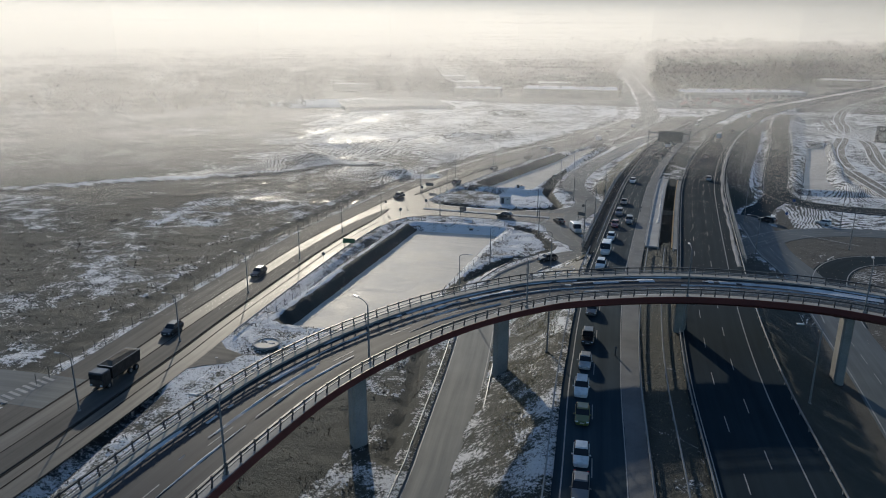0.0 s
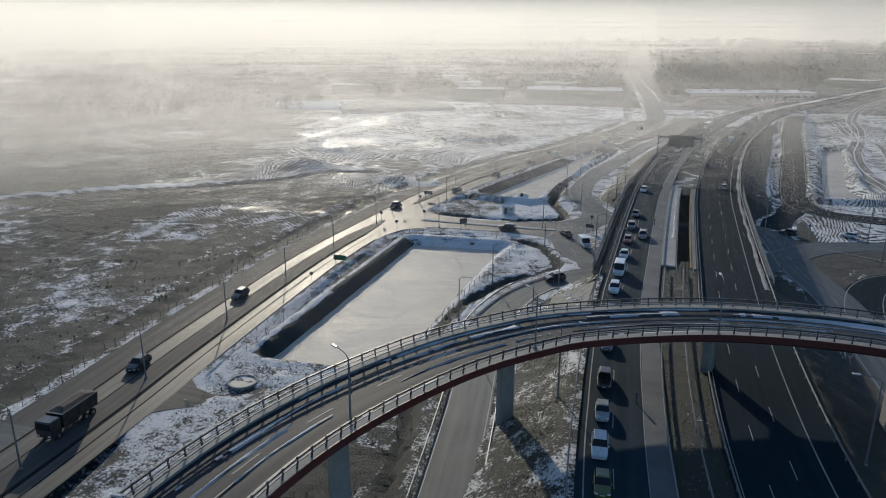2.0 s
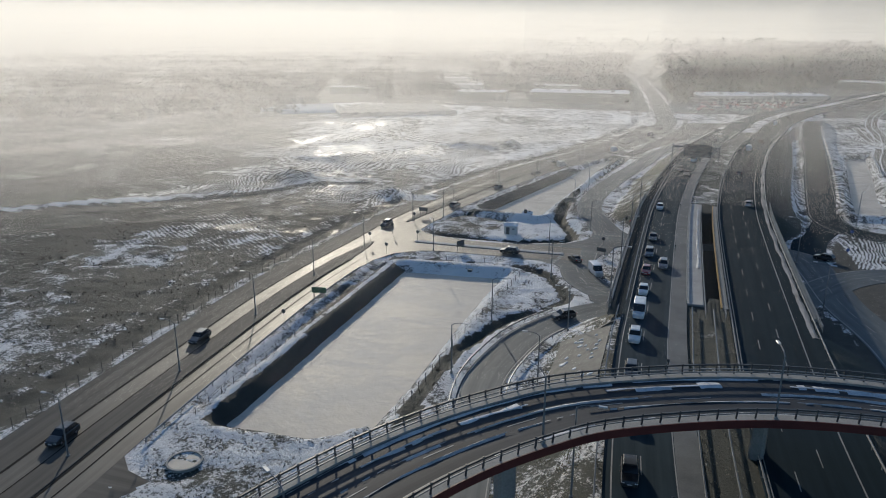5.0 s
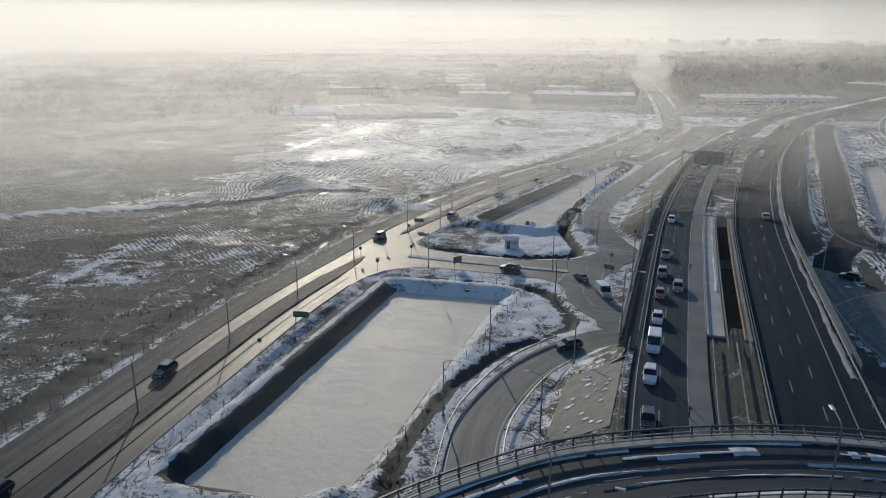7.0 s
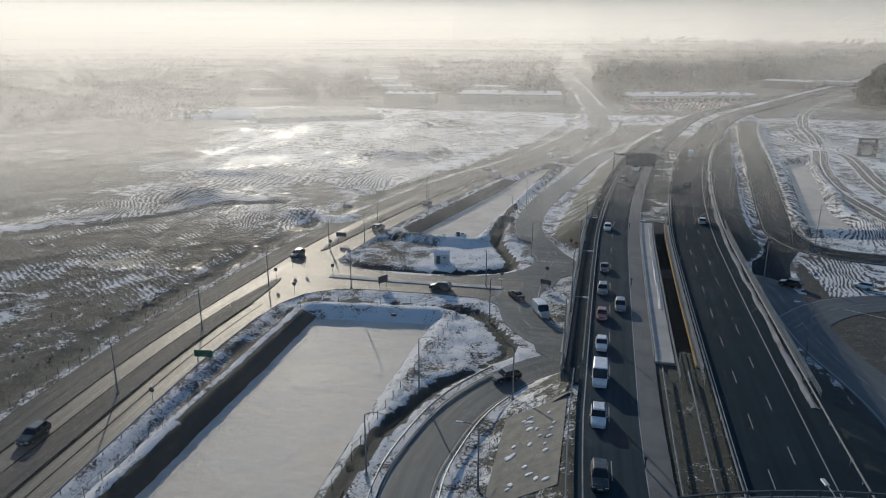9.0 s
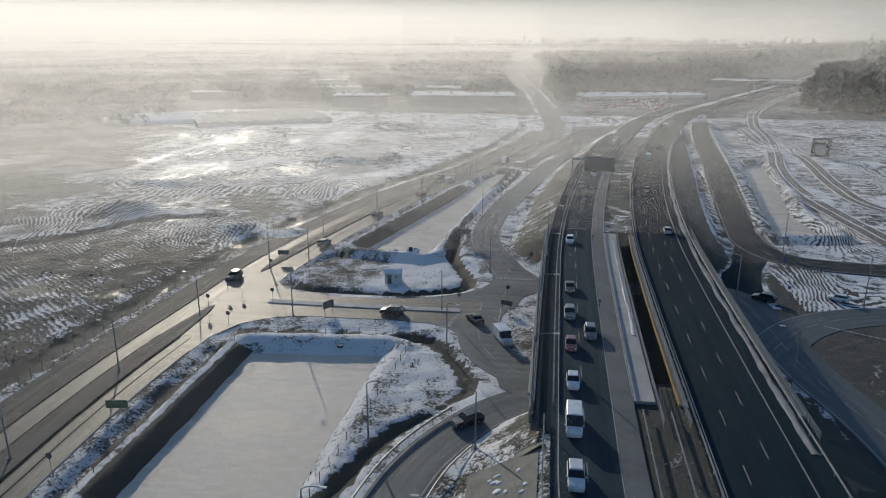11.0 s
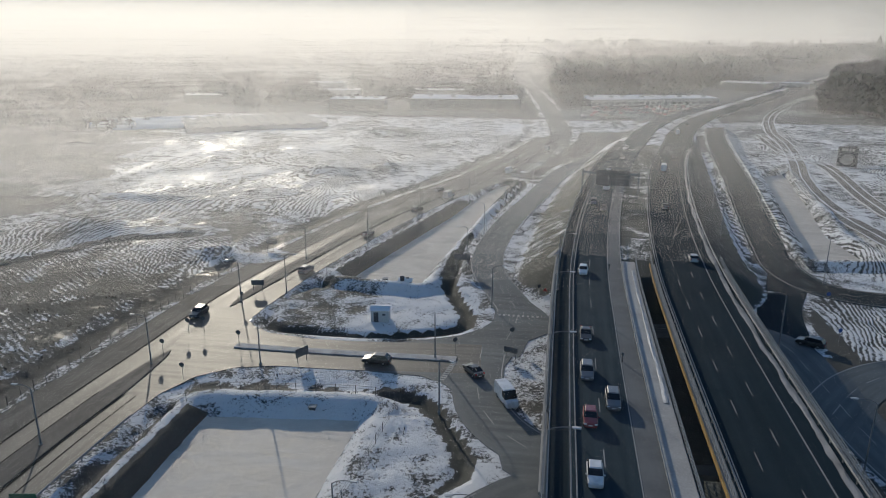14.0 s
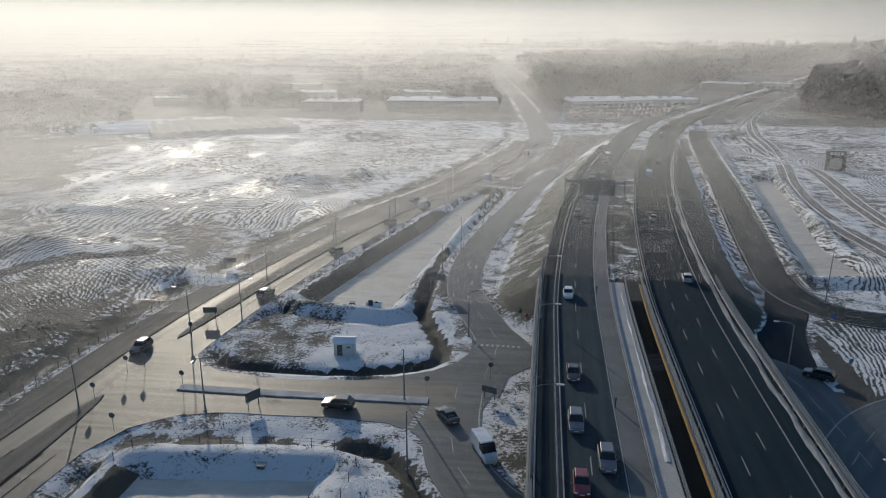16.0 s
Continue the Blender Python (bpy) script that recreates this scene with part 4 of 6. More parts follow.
barrier(offset(cut(SLIP_S, 40, 158), 4.0), "steel crash barrier on the outer side of a slip road")
barrier(offset(cut(SLIP_S, 40, 152), -4.0), "steel crash barrier below the embankment")
barrier(offset(cut(RAMP_R, 262, 500), 5.4), "steel crash barrier along the exit ramp")
barrier(offset(cut(RAMP_R, 255, 460), -5.2), "steel crash barrier along the exit ramp")
barrier(offset(SLIP_N[40:], 4.7), "steel crash barrier at the foot of the slope")


def wire_fence(line, label, gap=2.5, tall=1.6):
    ob = thing("wire_fence", label, "fence", "wire fences", kind="structure")
    bm = bmesh.new()
    tube(bm, (0, 0, -0.5), (0, 0, tall), 0.05, 0.05, 5)
    post = mesh_of("post", bm, DARK)
    spots = [(x, y, level(x, y), h) for x, y, _, h in stations(line, gap)]
    pieces("post", post, [pose(x, y, z, 0, 0, h) for x, y, z, h in spots][:300], ob)
    for up in (0.25, 0.8, tall - 0.1):
        bm = bmesh.new()
        ln = np.array([(x, y, z) for x, y, z, _ in spots])
        sweep(bm, ln, [(-0.012, up), (0.012, up), (0.012, up + 0.025), (-0.012, up + 0.025)])
        part("wire", bm, DARK, ob)


wire_fence(offset(cut(LEFT_ROAD, 70, 430), -12.4), "thin dark wire fence along the road verge", 2.5, 1.9)
wire_fence(smooth([(-67, 104), (-67, 140), (-66.8, 178), (-54, 181.5), (-37.5, 182.5)], 2.5), "thin wire fence on the pond's dike", 3.0, 1.3)
wire_fence(smooth([(-37, 182), (-38, 165), (-39.6, 147), (-40.8, 128), (-41, 112)], 2.5), "thin wire fence on the pond's dike", 3.0, 1.3)
wire_fence(smooth([(-66, 236), (-58, 268), (-45, 322), (-37, 350)], 2.5), "thin wire fence on the pond's dike", 3.0, 1.3)
wire_fence(smooth([(-38.5, 236), (-36, 262), (-31, 305), (-26, 338)], 2.5), "thin wire fence on the pond's dike", 3.0, 1.3)


# ---- street lamps ----
def street_lamp(height, reach, label):
    """A tapered steel pole with a bent arm and a flat head; the arm points to -x."""
    ob = thing("street_lamp", label, "street lamp", "street lamps")
    bm = bmesh.new()
    tube(bm, (0, 0, -0.3), (0, 0, height), 0.13, 0.075, 8)
    part("pole", bm, STEEL, ob)
    bm = bmesh.new()
    box(bm, 0, 0, 0.15, 0.42, 0.42, 0.35, 0, 0.05)
    part("base", bm, CONCRETE, ob, "square concrete foot")
    bm = bmesh.new()
    pts = [(0, 0, height - 0.05), (-0.25 * reach, 0, height + 0.28), (-0.6 * reach, 0, height + 0.42), (-reach, 0, height + 0.46)]
    for a, b in zip(pts[:-1], pts[1:]):
        tube(bm, a, b, 0.05, 0.05, 6)
    part("arm", bm, STEEL, ob)
    bm = bmesh.new()
    box(bm, -reach - 0.35, 0, height + 0.46, 0.85, 0.34, 0.13, 0, 0.05)
    head = part("head", bm, plain("lamp_head_paint", (0.40, 0.41, 0.42), (0.5, 0.51, 0.52), 0.4, 2.0), ob, "pale flat lamp head")
    bm = bmesh.new()
    box(bm, -reach - 0.38, 0, height + 0.39, 0.6, 0.26, 0.03)
    part("lens", bm, plain("lamp_lens", (0.55, 0.55, 0.52), (0.65, 0.65, 0.6), 0.2), head)
    return ob


LAMP = street_lamp(8.2, 1.9, "grey steel street lamp with one bent arm beside a road")
tall = street_lamp(10.5, 2.2, "tall grey street lamp beside the motorway")
spots = [(float(np.interp(43 + 24 * k, LEFT_ROAD[:200, 1], LEFT_ROAD[:200, 0])) - 0.65, 43 + 24 * k, 0) for k in range(7)] + [(-77.2, 216, 0), (-70, 222, 180), (-74, 245, 0), (-61, 253, 180), (-67, 275, 0), (-55, 285, 180), (-58, 308, 0),
         (-44, 318, 180), (-45, 345, 0), (-62, 190, 90), (-34.5, 196.8, 90), (-27.4, 221, 200), (-36, 250, 10), (-34.6, 275, 0), (-31, 302, -8), (-24, 338, -12), (-37.6, 128, 180), (-36.8, 150, 180),
         (-31, 180, 150), (-22.8, 150, 20), (-24, 128, 0)]
LAMP.matrix_world = pose(spots[0][0], spots[0][1], 0, 0, 0, spots[0][2])
for x, y, r in spots[1:]:
    copy_thing(LAMP, pose(x, y, max(-0.2, level(x, y)), 0, 0, r))
tall_spots = [(-15.9, 150, 6, 180), (-15.9, 172, 6, 180), (-15.6, 195, 6, 180), (-14.9, 217, 6, 180), (21.6, 172, 0, 0), (22.0, 208, 0, 0), (25.5, 272, 3.4, 0), (30, 305, 3.4, 0), (42, 247, 0, 90), (47, 212, 0, 0), (45, 190, 0, 30),
              (-14.5, 96, 5, 180), (20.4, 92, 4.6, 0)]
tall.matrix_world = pose(tall_spots[0][0], tall_spots[0][1], 6, 0, 0, 180)
for x, y, z, r in tall_spots[1:]:
    copy_thing(tall, pose(x, y, z, 0, 0, r))
FLY_LAMP = street_lamp(7.0, 2.0, "slim grey street lamp on the flyover's parapet")
FLY_LAMP.matrix_world = pose(-34.0, 44.5, 13.5, 0, 0, 5)
for x, y, r in ((-31.2, 69.0, -30), (-17.0, 91.6, -48), (4.6, 103.6, -80), (28, 104.6, -100), (-34.6, 20, 5)):
    copy_thing(FLY_LAMP, pose(x, y, 13.5, 0, 0, r))


# ---- signs ----
def sign_on_post(shape, mat, label, height=2.6, back=DARK):
    ob = thing("road_sign", label, "road sign", "road signs")
    bm = bmesh.new()
    tube(bm, (0, 0, -0.3), (0, 0, height), 0.04, 0.04, 6)
    part("post", bm, STEEL, ob)
    bm = bmesh.new()
    if shape == "disc":
        tube(bm, (0, -0.03, height), (0, -0.06, height), 0.42, 0.42, 16)
    elif shape == "triangle":
        tube(bm, (0, -0.03, height), (0, -0.06, height), 0.5, 0.5, 3)
    else:
        box(bm, 0, -0.05, height, 1.3, 0.04, 0.7, 0, 0.01)
    part("panel", bm, mat, ob)
    bm = bmesh.new()
    box(bm, 0, 0.02, height, 0.5, 0.05, 0.06)
    part("bracket", bm, back, ob)
    return ob


SIGN_GREY = plain("sign_back", (0.10, 0.105, 0.11), (0.16, 0.165, 0.17), 0.5, 2.0, 0.4)
SIGN_BLUE = plain("sign_blue", (0.02, 0.06, 0.20), (0.03, 0.09, 0.28), 0.4)
SIGN_GREEN = plain("sign_green", (0.015, 0.09, 0.05), (0.02, 0.13, 0.07), 0.4)
SIGN_RED = plain("sign_red", (0.35, 0.03, 0.03), (0.45, 0.05, 0.04), 0.4)
disc = sign_on_post("disc", SIGN_GREY, "round road sign seen from its grey back on a steel post")
disc_spots = [(-79.3, 190.6, 0), (-79.6, 199.6, 0), (-77.4, 201, 0), (-71.6, 183, 0), (-72.6, 137, 0), (-68.4, 196, 0), (-31.5, 199.2, 30), (-76, 214, 0), (-18.5, 228, 40), (-22.4, 205, 20), (-37.5, 236, 0)]
disc.matrix_world = pose(*disc_spots[0][:2], 0)
for x, y, r in disc_spots[1:]:
    copy_thing(disc, pose(x, y, 0, 0, 0, r))
blue = sign_on_post("disc", SIGN_BLUE, "round blue road sign on a steel post")
blue.matrix_world = pose(38, 233, 0)
copy_thing(blue, pose(33.5, 214, 0, 0, 0, 20))
tri = sign_on_post("triangle", SIGN_RED, "triangular red-edged road sign on a steel post")
tri.matrix_world = pose(-17.2, 226, 0)


def board(name, w, h, foot, mat, label, posts=2, category="road sign", group="direction boards"):
    """A flat panel on posts, facing -y, with stiffeners behind."""
    ob = thing(name, label, category, group)
    for k in range(posts):
        x = (k / max(1, posts - 1) - 0.5) * w * 0.7
        bm = bmesh.new()
        tube(bm, (x, 0.08, -0.4), (x, 0.08, foot + h), 0.07, 0.07, 6)
        part("post", bm, STEEL, ob)
    bm = bmesh.new()
    box(bm, 0, 0, foot + h / 2, w, 0.06, h, 0, 0.015)
    part("panel", bm, mat, ob)
    for k in range(3):
        bm = bmesh.new()
        box(bm, 0, 0.06, foot + h * (0.2 + 0.3 * k), w * 0.95, 0.06, 0.08)
        part("stiffener", bm, STEEL, ob)
    return ob


board("direction_board", 2.6, 1.5, 1.2, SIGN_GREY, "dark direction board beside the link road").matrix_world = pose(-55.6, 192.0, -0.1, 0, 0, 60)
board("direction_board", 3.0, 1.2, 1.4, SIGN_GREEN, "green direction board beside the old road").matrix_world = pose(-72.6, 150.5, 0, 0, 0, 10)
board("direction_board", 2.6, 1.1, 1.4, SIGN_GREY, "grey-backed direction board in the road's median").matrix_world = pose(-76.2, 222, 0.1, 0, 0, 10)
board("direction_board", 2.8, 1.1, 1.4, SIGN_GREY, "grey-backed direction board beside the old road").matrix_world = pose(-85.5, 252, 0, 0, 0, 15)
board("direction_board", 3.6, 1.4, 2.4, SIGN_GREY, "grey-backed direction board beside the slip road").matrix_world = pose(-36.3, 243.5, 0, 0, 0, 0)
board("direction_board", 2.4, 1.0, 1.0, SIGN_GREY, "low dark chevron board on the snowy island").matrix_world = pose(-22.2, 199, 0, 0, 0, -20)

# overhead sign panel of the motorway, on an arm from one tall post
gantry = thing("overhead_sign", "large dark overhead motorway sign panel on steel posts", "road sign")
gantry.matrix_world = pose(-0.4, 299, 6, 0, 0, -6)
bm = bmesh.new()
box(bm, 0.6, 0, 5.9, 9.4, 0.14, 4.4, 0, 0.03)
GANTRY = plain("sign_panel_back", (0.055, 0.062, 0.068), (0.10, 0.11, 0.115), 0.5, 1.0, 0.4)
part("panel", bm, GANTRY, gantry)
for up in (4.1, 5.0, 5.9, 6.8, 7.7):
    bm = bmesh.new()
    box(bm, 0.6, -0.13, up, 9.2, 0.10, 0.12)
    part("stiffener", bm, STEEL, gantry)
for x in (-3.2, -0.6, 1.8, 4.4):
    bm = bmesh.new()
    box(bm, x, -0.2, 5.9, 0.16, 0.12, 4.4)
    part("bracket", bm, STEEL, gantry)
for x in (-8.0, 7.9):
    bm = bmesh.new()
    box(bm, x, 0.3, 4.0, 0.4, 0.4, 8.4, 0, 0.04)
    part("post", bm, STEEL, gantry)
bm = bmesh.new()
box(bm, 0, 0.3, 7.2, 16.2, 0.5, 0.7, 0, 0.04)
part("truss", bm, STEEL, gantry)

# billboard in the yard
bb = board("billboard", 7.6, 8.2, 0.4, plain("billboard_dark", (0.012, 0.012, 0.014), (0.03, 0.03, 0.033), 0.5), "tall dark billboard with pale lettering on posts", 3, "billboard", "")
bb.matrix_world = pose(101.5, 401.5, 0, 0, 0, -8)
PALE = plain("billboard_print", (0.35, 0.33, 0.30), (0.5, 0.47, 0.43), 0.5)
for k, w in enumerate((0.9, 1.1, 0.7, 1.0)):
    bm = bmesh.new()
    box(bm, -1.9 + 1.25 * k, -0.05, 7.3, w, 0.04, 1.1)
    part("letter_bar", bm, PALE, bb, "plain pale bar of lettering")
bm = bmesh.new()
tube(bm, (0, -0.03, 3.4), (0, -0.07, 3.4), 2.3, 2.3, 24)
part("emblem", bm, plain("billboard_emblem", (0.16, 0.15, 0.14), (0.30, 0.28, 0.26), 0.5), bb, "round dim emblem")


# ---- small buildings and objects near the roads ----
def hut(name, x, y, rot, w, d, h, wall, roof, label, pitch=0.5):
    ob = thing(name, label, "hut", "", (x, y, max(-0.1, level(x, y))), rot)
    bm = bmesh.new()
    box(bm, 0, 0, h / 2 - 0.1, w, d, h + 0.2, 0, 0.02)
    part("wall", bm, wall, ob)
    bm = bmesh.new()
    o = 0.25
    v = [bm.verts.new(c) for c in ((-w / 2 - o, -d / 2 - o, h), (w / 2 + o, -d / 2 - o, h), (w / 2 + o, d / 2 + o, h), (-w / 2 - o, d / 2 + o, h), (-w / 2 - o, 0, h + pitch), (w / 2 + o, 0, h + pitch))]
    for f in ((0, 1, 5, 4), (2, 3, 4, 5), (0, 4, 3), (1, 2, 5), (3, 2, 1, 0)):
        bm.faces.new([v[i] for i in f])
    part("roof", bm, roof, ob, "snow-covered roof")
    bm = bmesh.new()
    box(bm, -w * 0.2, -d / 2 - 0.02, 1.0, 0.9, 0.06, 2.0, 0, 0.01)
    part("door", bm, DARK, ob)
    bm = bmesh.new()
    box(bm, w * 0.25, -d / 2 - 0.02, 1.6, 0.6, 0.05, 0.3)
    part("vent", bm, DARK, ob)
    return ob


WHITEWASH = plain("pale_render", (0.45, 0.44, 0.42), (0.58, 0.57, 0.55), 0.8, 1.0)
SNOWROOF = plain("roof_snow", (0.62, 0.63, 0.65), (0.78, 0.79, 0.80), 0.7, 0.8, bump=0.05)
hut("utility_kiosk", -47.4, 211.6, 4, 3.3, 2.5, 2.4, WHITEWASH, SNOWROOF, "small pale rendered utility kiosk on the snowy island")
hut("valve_house", -47.0, 231.6, 4, 2.6, 1.6, 0.75, CONCRETE, SNOWROOF, "low concrete valve house at the pond's edge", 0.6)
for x, y, z in ((-49.2, 178.6, -0.5), (-52, 234.0, -0.2)):
    ob = thing("drain_box", "dark square drain outlet in the pond's bank", "drain", "", (x, y, z))
    bm = bmesh.new()
    box(bm, 0, 0, 0, 1.0, 0.9, 0.9, 0, 0.05)
    part("body", bm, DARK, ob)
    bm = bmesh.new()
    box(bm, 0, 0, 0.5, 1.2, 1.1, 0.12, 0, 0.03)
    part("lid", bm, CONCRETE, ob)
# round manhole basin by the pond
ob = thing("settling_basin", "round concrete settling basin in snowy ground", "basin", "", (-61.5, 94.5, level(-61.5, 94.5)))
bm = bmesh.new()
bmesh.ops.create_cone(bm, cap_ends=False, segments=24, radius1=2.2, radius2=2.2, depth=0.6, matrix=pose(0, 0, 0.0))
bmesh.ops.solidify(bm, geom=bm.faces[:], thickness=0.25)
part("rim", bm, CONCRETE, ob)
bm = bmesh.new()
tube(bm, (0, 0, -0.2), (0, 0, 0.15), 2.0, 2.0, 20)
part("cover", bm, ICE, ob, "frozen surface")
# short delineator posts on the west carriageway
bm = bmesh.new()
box(bm, 0, 0, 0.5, 0.14, 0.14, 1.0, 0, 0.02)
dpost = mesh_of("post", bm, DARK)
for y in (188, 230, 268, 96, 128):
    i = int(np.argmin(np.abs(MAIN[:, 1] - y)))
    ob = thing("marker_post", "short dark marker post on the motorway shoulder", "marker post", "marker posts", (MAIN[i, 0] - 5.7, y, 6.0))
    pieces("post", dpost, [pose(MAIN[i, 0] - 5.7, y, 6.0)], ob)
    ob.children[0].matrix_parent_inverse = ob.matrix_world.inverted()
    bm = bmesh.new()
    box(bm, 0, 0, 1.2, 0.34, 0.05, 0.45, 0, 0.01)
    part("panel", bm, SIGN_GREY, ob)

# ---- vehicles ----
GLASS = plain("car_window", (0.012, 0.014, 0.017), (0.02, 0.022, 0.026), 0.08, 1.0)
TYRE = plain("tyre_rubber", (0.012, 0.012, 0.012), (0.022, 0.022, 0.022), 0.8)
RIM = plain("wheel_rim", (0.28, 0.28, 0.29), (0.4, 0.4, 0.41), 0.35, 2.0, 0.8)
HEADLIGHT = plain("headlight_glass", (0.6, 0.62, 0.64), (0.75, 0.76, 0.78), 0.1)
TAIL = plain("tail_light_glass", (0.22, 0.01, 0.01), (0.32, 0.02, 0.02), 0.2)
PLATE = plain("plate", (0.5, 0.5, 0.5), (0.6, 0.6, 0.6), 0.4)
COATS = {}


def coat(name, c):
    if name not in COATS:
        m, n, l, p = material("car_paint_" + name)
        dirt = noise_of(n, l, place(n), 1.1, 5, 0.65)
        l.new(mixed(n, l, ramp(n, l, dirt, [(0.45, 0.0), (0.75, 0.45)]), c, (0.16, 0.15, 0.14)), p.inputs["Base Color"])
        p.inputs["Roughness"].default_value = 0.34
        p.inputs["Coat Weight"].default_value = 0.5
        COATS[name] = m
    return COATS[name]


COLOURS = {"white": (0.62, 0.63, 0.64), "silver": (0.34, 0.35, 0.36), "grey": (0.12, 0.125, 0.13), "black": (0.018, 0.019, 0.021), "red": (0.20, 0.018, 0.022), "blue": (0.03, 0.05, 0.10), "green": (0.10, 0.115, 0.03)}


def loft(bm, rings):
    """Skin a row of closed rings, capped at both ends."""
    vs = [[bm.verts.new(c) for c in r] for r in rings]
    m = len(rings[0])
    for a, b in zip(vs[:-1], vs[1:]):
        for k in range(m):
            bm.faces.new((a[k], a[(k + 1) % m], b[(k + 1) % m], b[k]))
    bm.faces.new(vs[0]), bm.faces.new(list(reversed(vs[-1])))
    bmesh.ops.recalc_face_normals(bm, faces=bm.faces)
    for f in bm.faces:
        f.smooth = False


# stations along the length: (y, belt height, half width); cabin: (y low front, y top front, y top rear, y low rear, roof)
SHAPES = {
    "saloon": ([(2.25, 0.55, 0.70), (2.1, 0.72, 0.82), (1.1, 0.92, 0.88), (-1.4, 0.98, 0.89), (-2.05, 0.95, 0.84), (-2.25, 0.70, 0.74)], (1.05, 0.25, -0.95, -1.75, 1.45), 4.5),
    "hatchback": ([(2.0, 0.58, 0.68), (1.85, 0.76, 0.80), (0.95, 0.95, 0.86), (-1.6, 1.02, 0.87), (-1.95, 0.98, 0.80), (-2.02, 0.62, 0.74)], (0.95, 0.2, -1.35, -1.9, 1.5), 4.0),
    "estate": ([(2.3, 0.62, 0.72), (2.12, 0.84, 0.86), (1.15, 1.04, 0.92), (-1.9, 1.1, 0.93), (-2.25, 1.05, 0.86), (-2.32, 0.66, 0.80)], (1.1, 0.35, -1.65, -2.2, 1.66), 4.6),
    "van": ([(2.6, 0.7, 0.82), (2.42, 1.05, 0.94), (1.75, 1.2, 0.98), (-2.5, 1.25, 0.99), (-2.62, 1.2, 0.98), (-2.65, 0.6, 0.96)], (1.8, 1.05, -2.58, -2.62, 2.35), 5.3),
}


def car(kind, colour, label, x, y, z, rot, group="vehicles on the roads"):
    """A road vehicle facing +y before it is turned."""
    belt, cab, length = SHAPES[kind]
    paint = coat(colour, COLOURS[colour])
    ob = thing("van" if kind == "van" else "car", label, "van" if kind == "van" else "car", group, (x, y, z), rot)
    bm = bmesh.new()
    rings = []
    for yy, h, w in belt:
        rings.append([(-w * 0.92, yy, 0.22), (-w, yy, 0.42), (-w, yy, h - 0.12), (-w * 0.9, yy, h), (w * 0.9, yy, h), (w, yy, h - 0.12), (w, yy, 0.42), (w * 0.92, yy, 0.22)])
    loft(bm, rings)
    body = part("body", bm, paint, ob)
    w = max(b[2] for b in belt)
    f0, f1, r1, r0, top = cab
    hb = belt[2][1] - 0.06
    bm = bmesh.new()
    wl_, wt = w * 0.93, w * (0.93 if kind == "van" else 0.76)
    low = [(-wl_, f0, hb), (wl_, f0, hb), (wl_, r0, hb + 0.03), (-wl_, r0, hb + 0.03)]
    high = [(-wt, f1, top - 0.07), (wt, f1, top - 0.07), (wt, r1, top - 0.06), (-wt, r1, top - 0.06)]
    loft(bm, [low, high])
    part("cabin_glass", bm, GLASS, ob, "dark tinted windows")
    bm = bmesh.new()
    hi2 = [(-wt - 0.01, f1 + 0.06, top - 0.08), (wt + 0.01, f1 + 0.06, top - 0.08), (wt + 0.01, r1 - 0.04, top - 0.08), (-wt - 0.01, r1 - 0.04, top - 0.08)]
    hi3 = [(-wt * 0.9, f1 - 0.12, top), (wt * 0.9, f1 - 0.12, top), (wt * 0.9, r1 + 0.1, top), (-wt * 0.9, r1 + 0.1, top)]
    loft(bm, [hi2, hi3])
    part("roof", bm, paint, ob)
    if kind == "van":
        bm = bmesh.new()
        loft(bm, [[(-w * 0.96, 0.55, hb - 0.1), (w * 0.96, 0.55, hb - 0.1), (w * 0.97, r0 - 0.02, hb - 0.1), (-w * 0.97, r0 - 0.02, hb - 0.1)],
                  [(-w * 0.95, 0.5, top - 0.1), (w * 0.95, 0.5, top - 0.1), (w * 0.95, r1 - 0.03, top - 0.1), (-w * 0.95, r1 - 0.03, top - 0.1)]])
        part("cargo_body", bm, paint, ob)
    for sx in (-1, 1):
        for fy in (0.30, -0.29):
            bm = bmesh.new()
            tube(bm, (sx * (w - 0.19), fy * length, 0.32), (sx * (w + 0.01), fy * length, 0.32), 0.32, 0.32, 14)
            wheel = part("wheel", bm, TYRE, ob)
            bm = bmesh.new()
            tube(bm, (sx * (w + 0.005), fy * length, 0.32), (sx * (w + 0.02), fy * length, 0.32), 0.2, 0.18, 10)
            part("rim", bm, RIM, wheel)
        bm = bmesh.new()
        box(bm, sx * w * 0.72, belt[1][0] + 0.06, 0.62, 0.34, 0.16, 0.16, sx * -18, 0.03)
        part("headlight", bm, HEADLIGHT, ob)
        bm = bmesh.new()
        box(bm, sx * w * 0.78, belt[-1][0] + 0.06, 0.84, 0.22, 0.16, 0.26, 0, 0.03)
        part("tail_light", bm, TAIL, ob)
        bm = bmesh.new()
        box(bm, sx * (w + 0.08), f0 - 0.25, hb + 0.08, 0.2, 0.14, 0.14, 0, 0.03)
        part("mirror", bm, paint, ob)
    for yy in (belt[0][0] + 0.015, belt[-1][0] - 0.015):
        bm = bmesh.new()
        box(bm, 0, yy, 0.5, 0.52, 0.02, 0.12)
        part("plate", bm, PLATE, ob)
    return ob


def along(line, y, at):
    """Place and heading on a road at a given y, at metres right of its line."""
    ln = offset(line, at)
    i = int(np.argmin(np.abs(ln[:, 1] - y)))
    j = min(i + 1, len(ln) - 1)
    d = ln[j] - ln[j - 1]
    u = ln[i]
    return u[0], y, (u[2] if len(u) > 2 else 0.07), math.degrees(math.atan2(-d[0], d[1]))


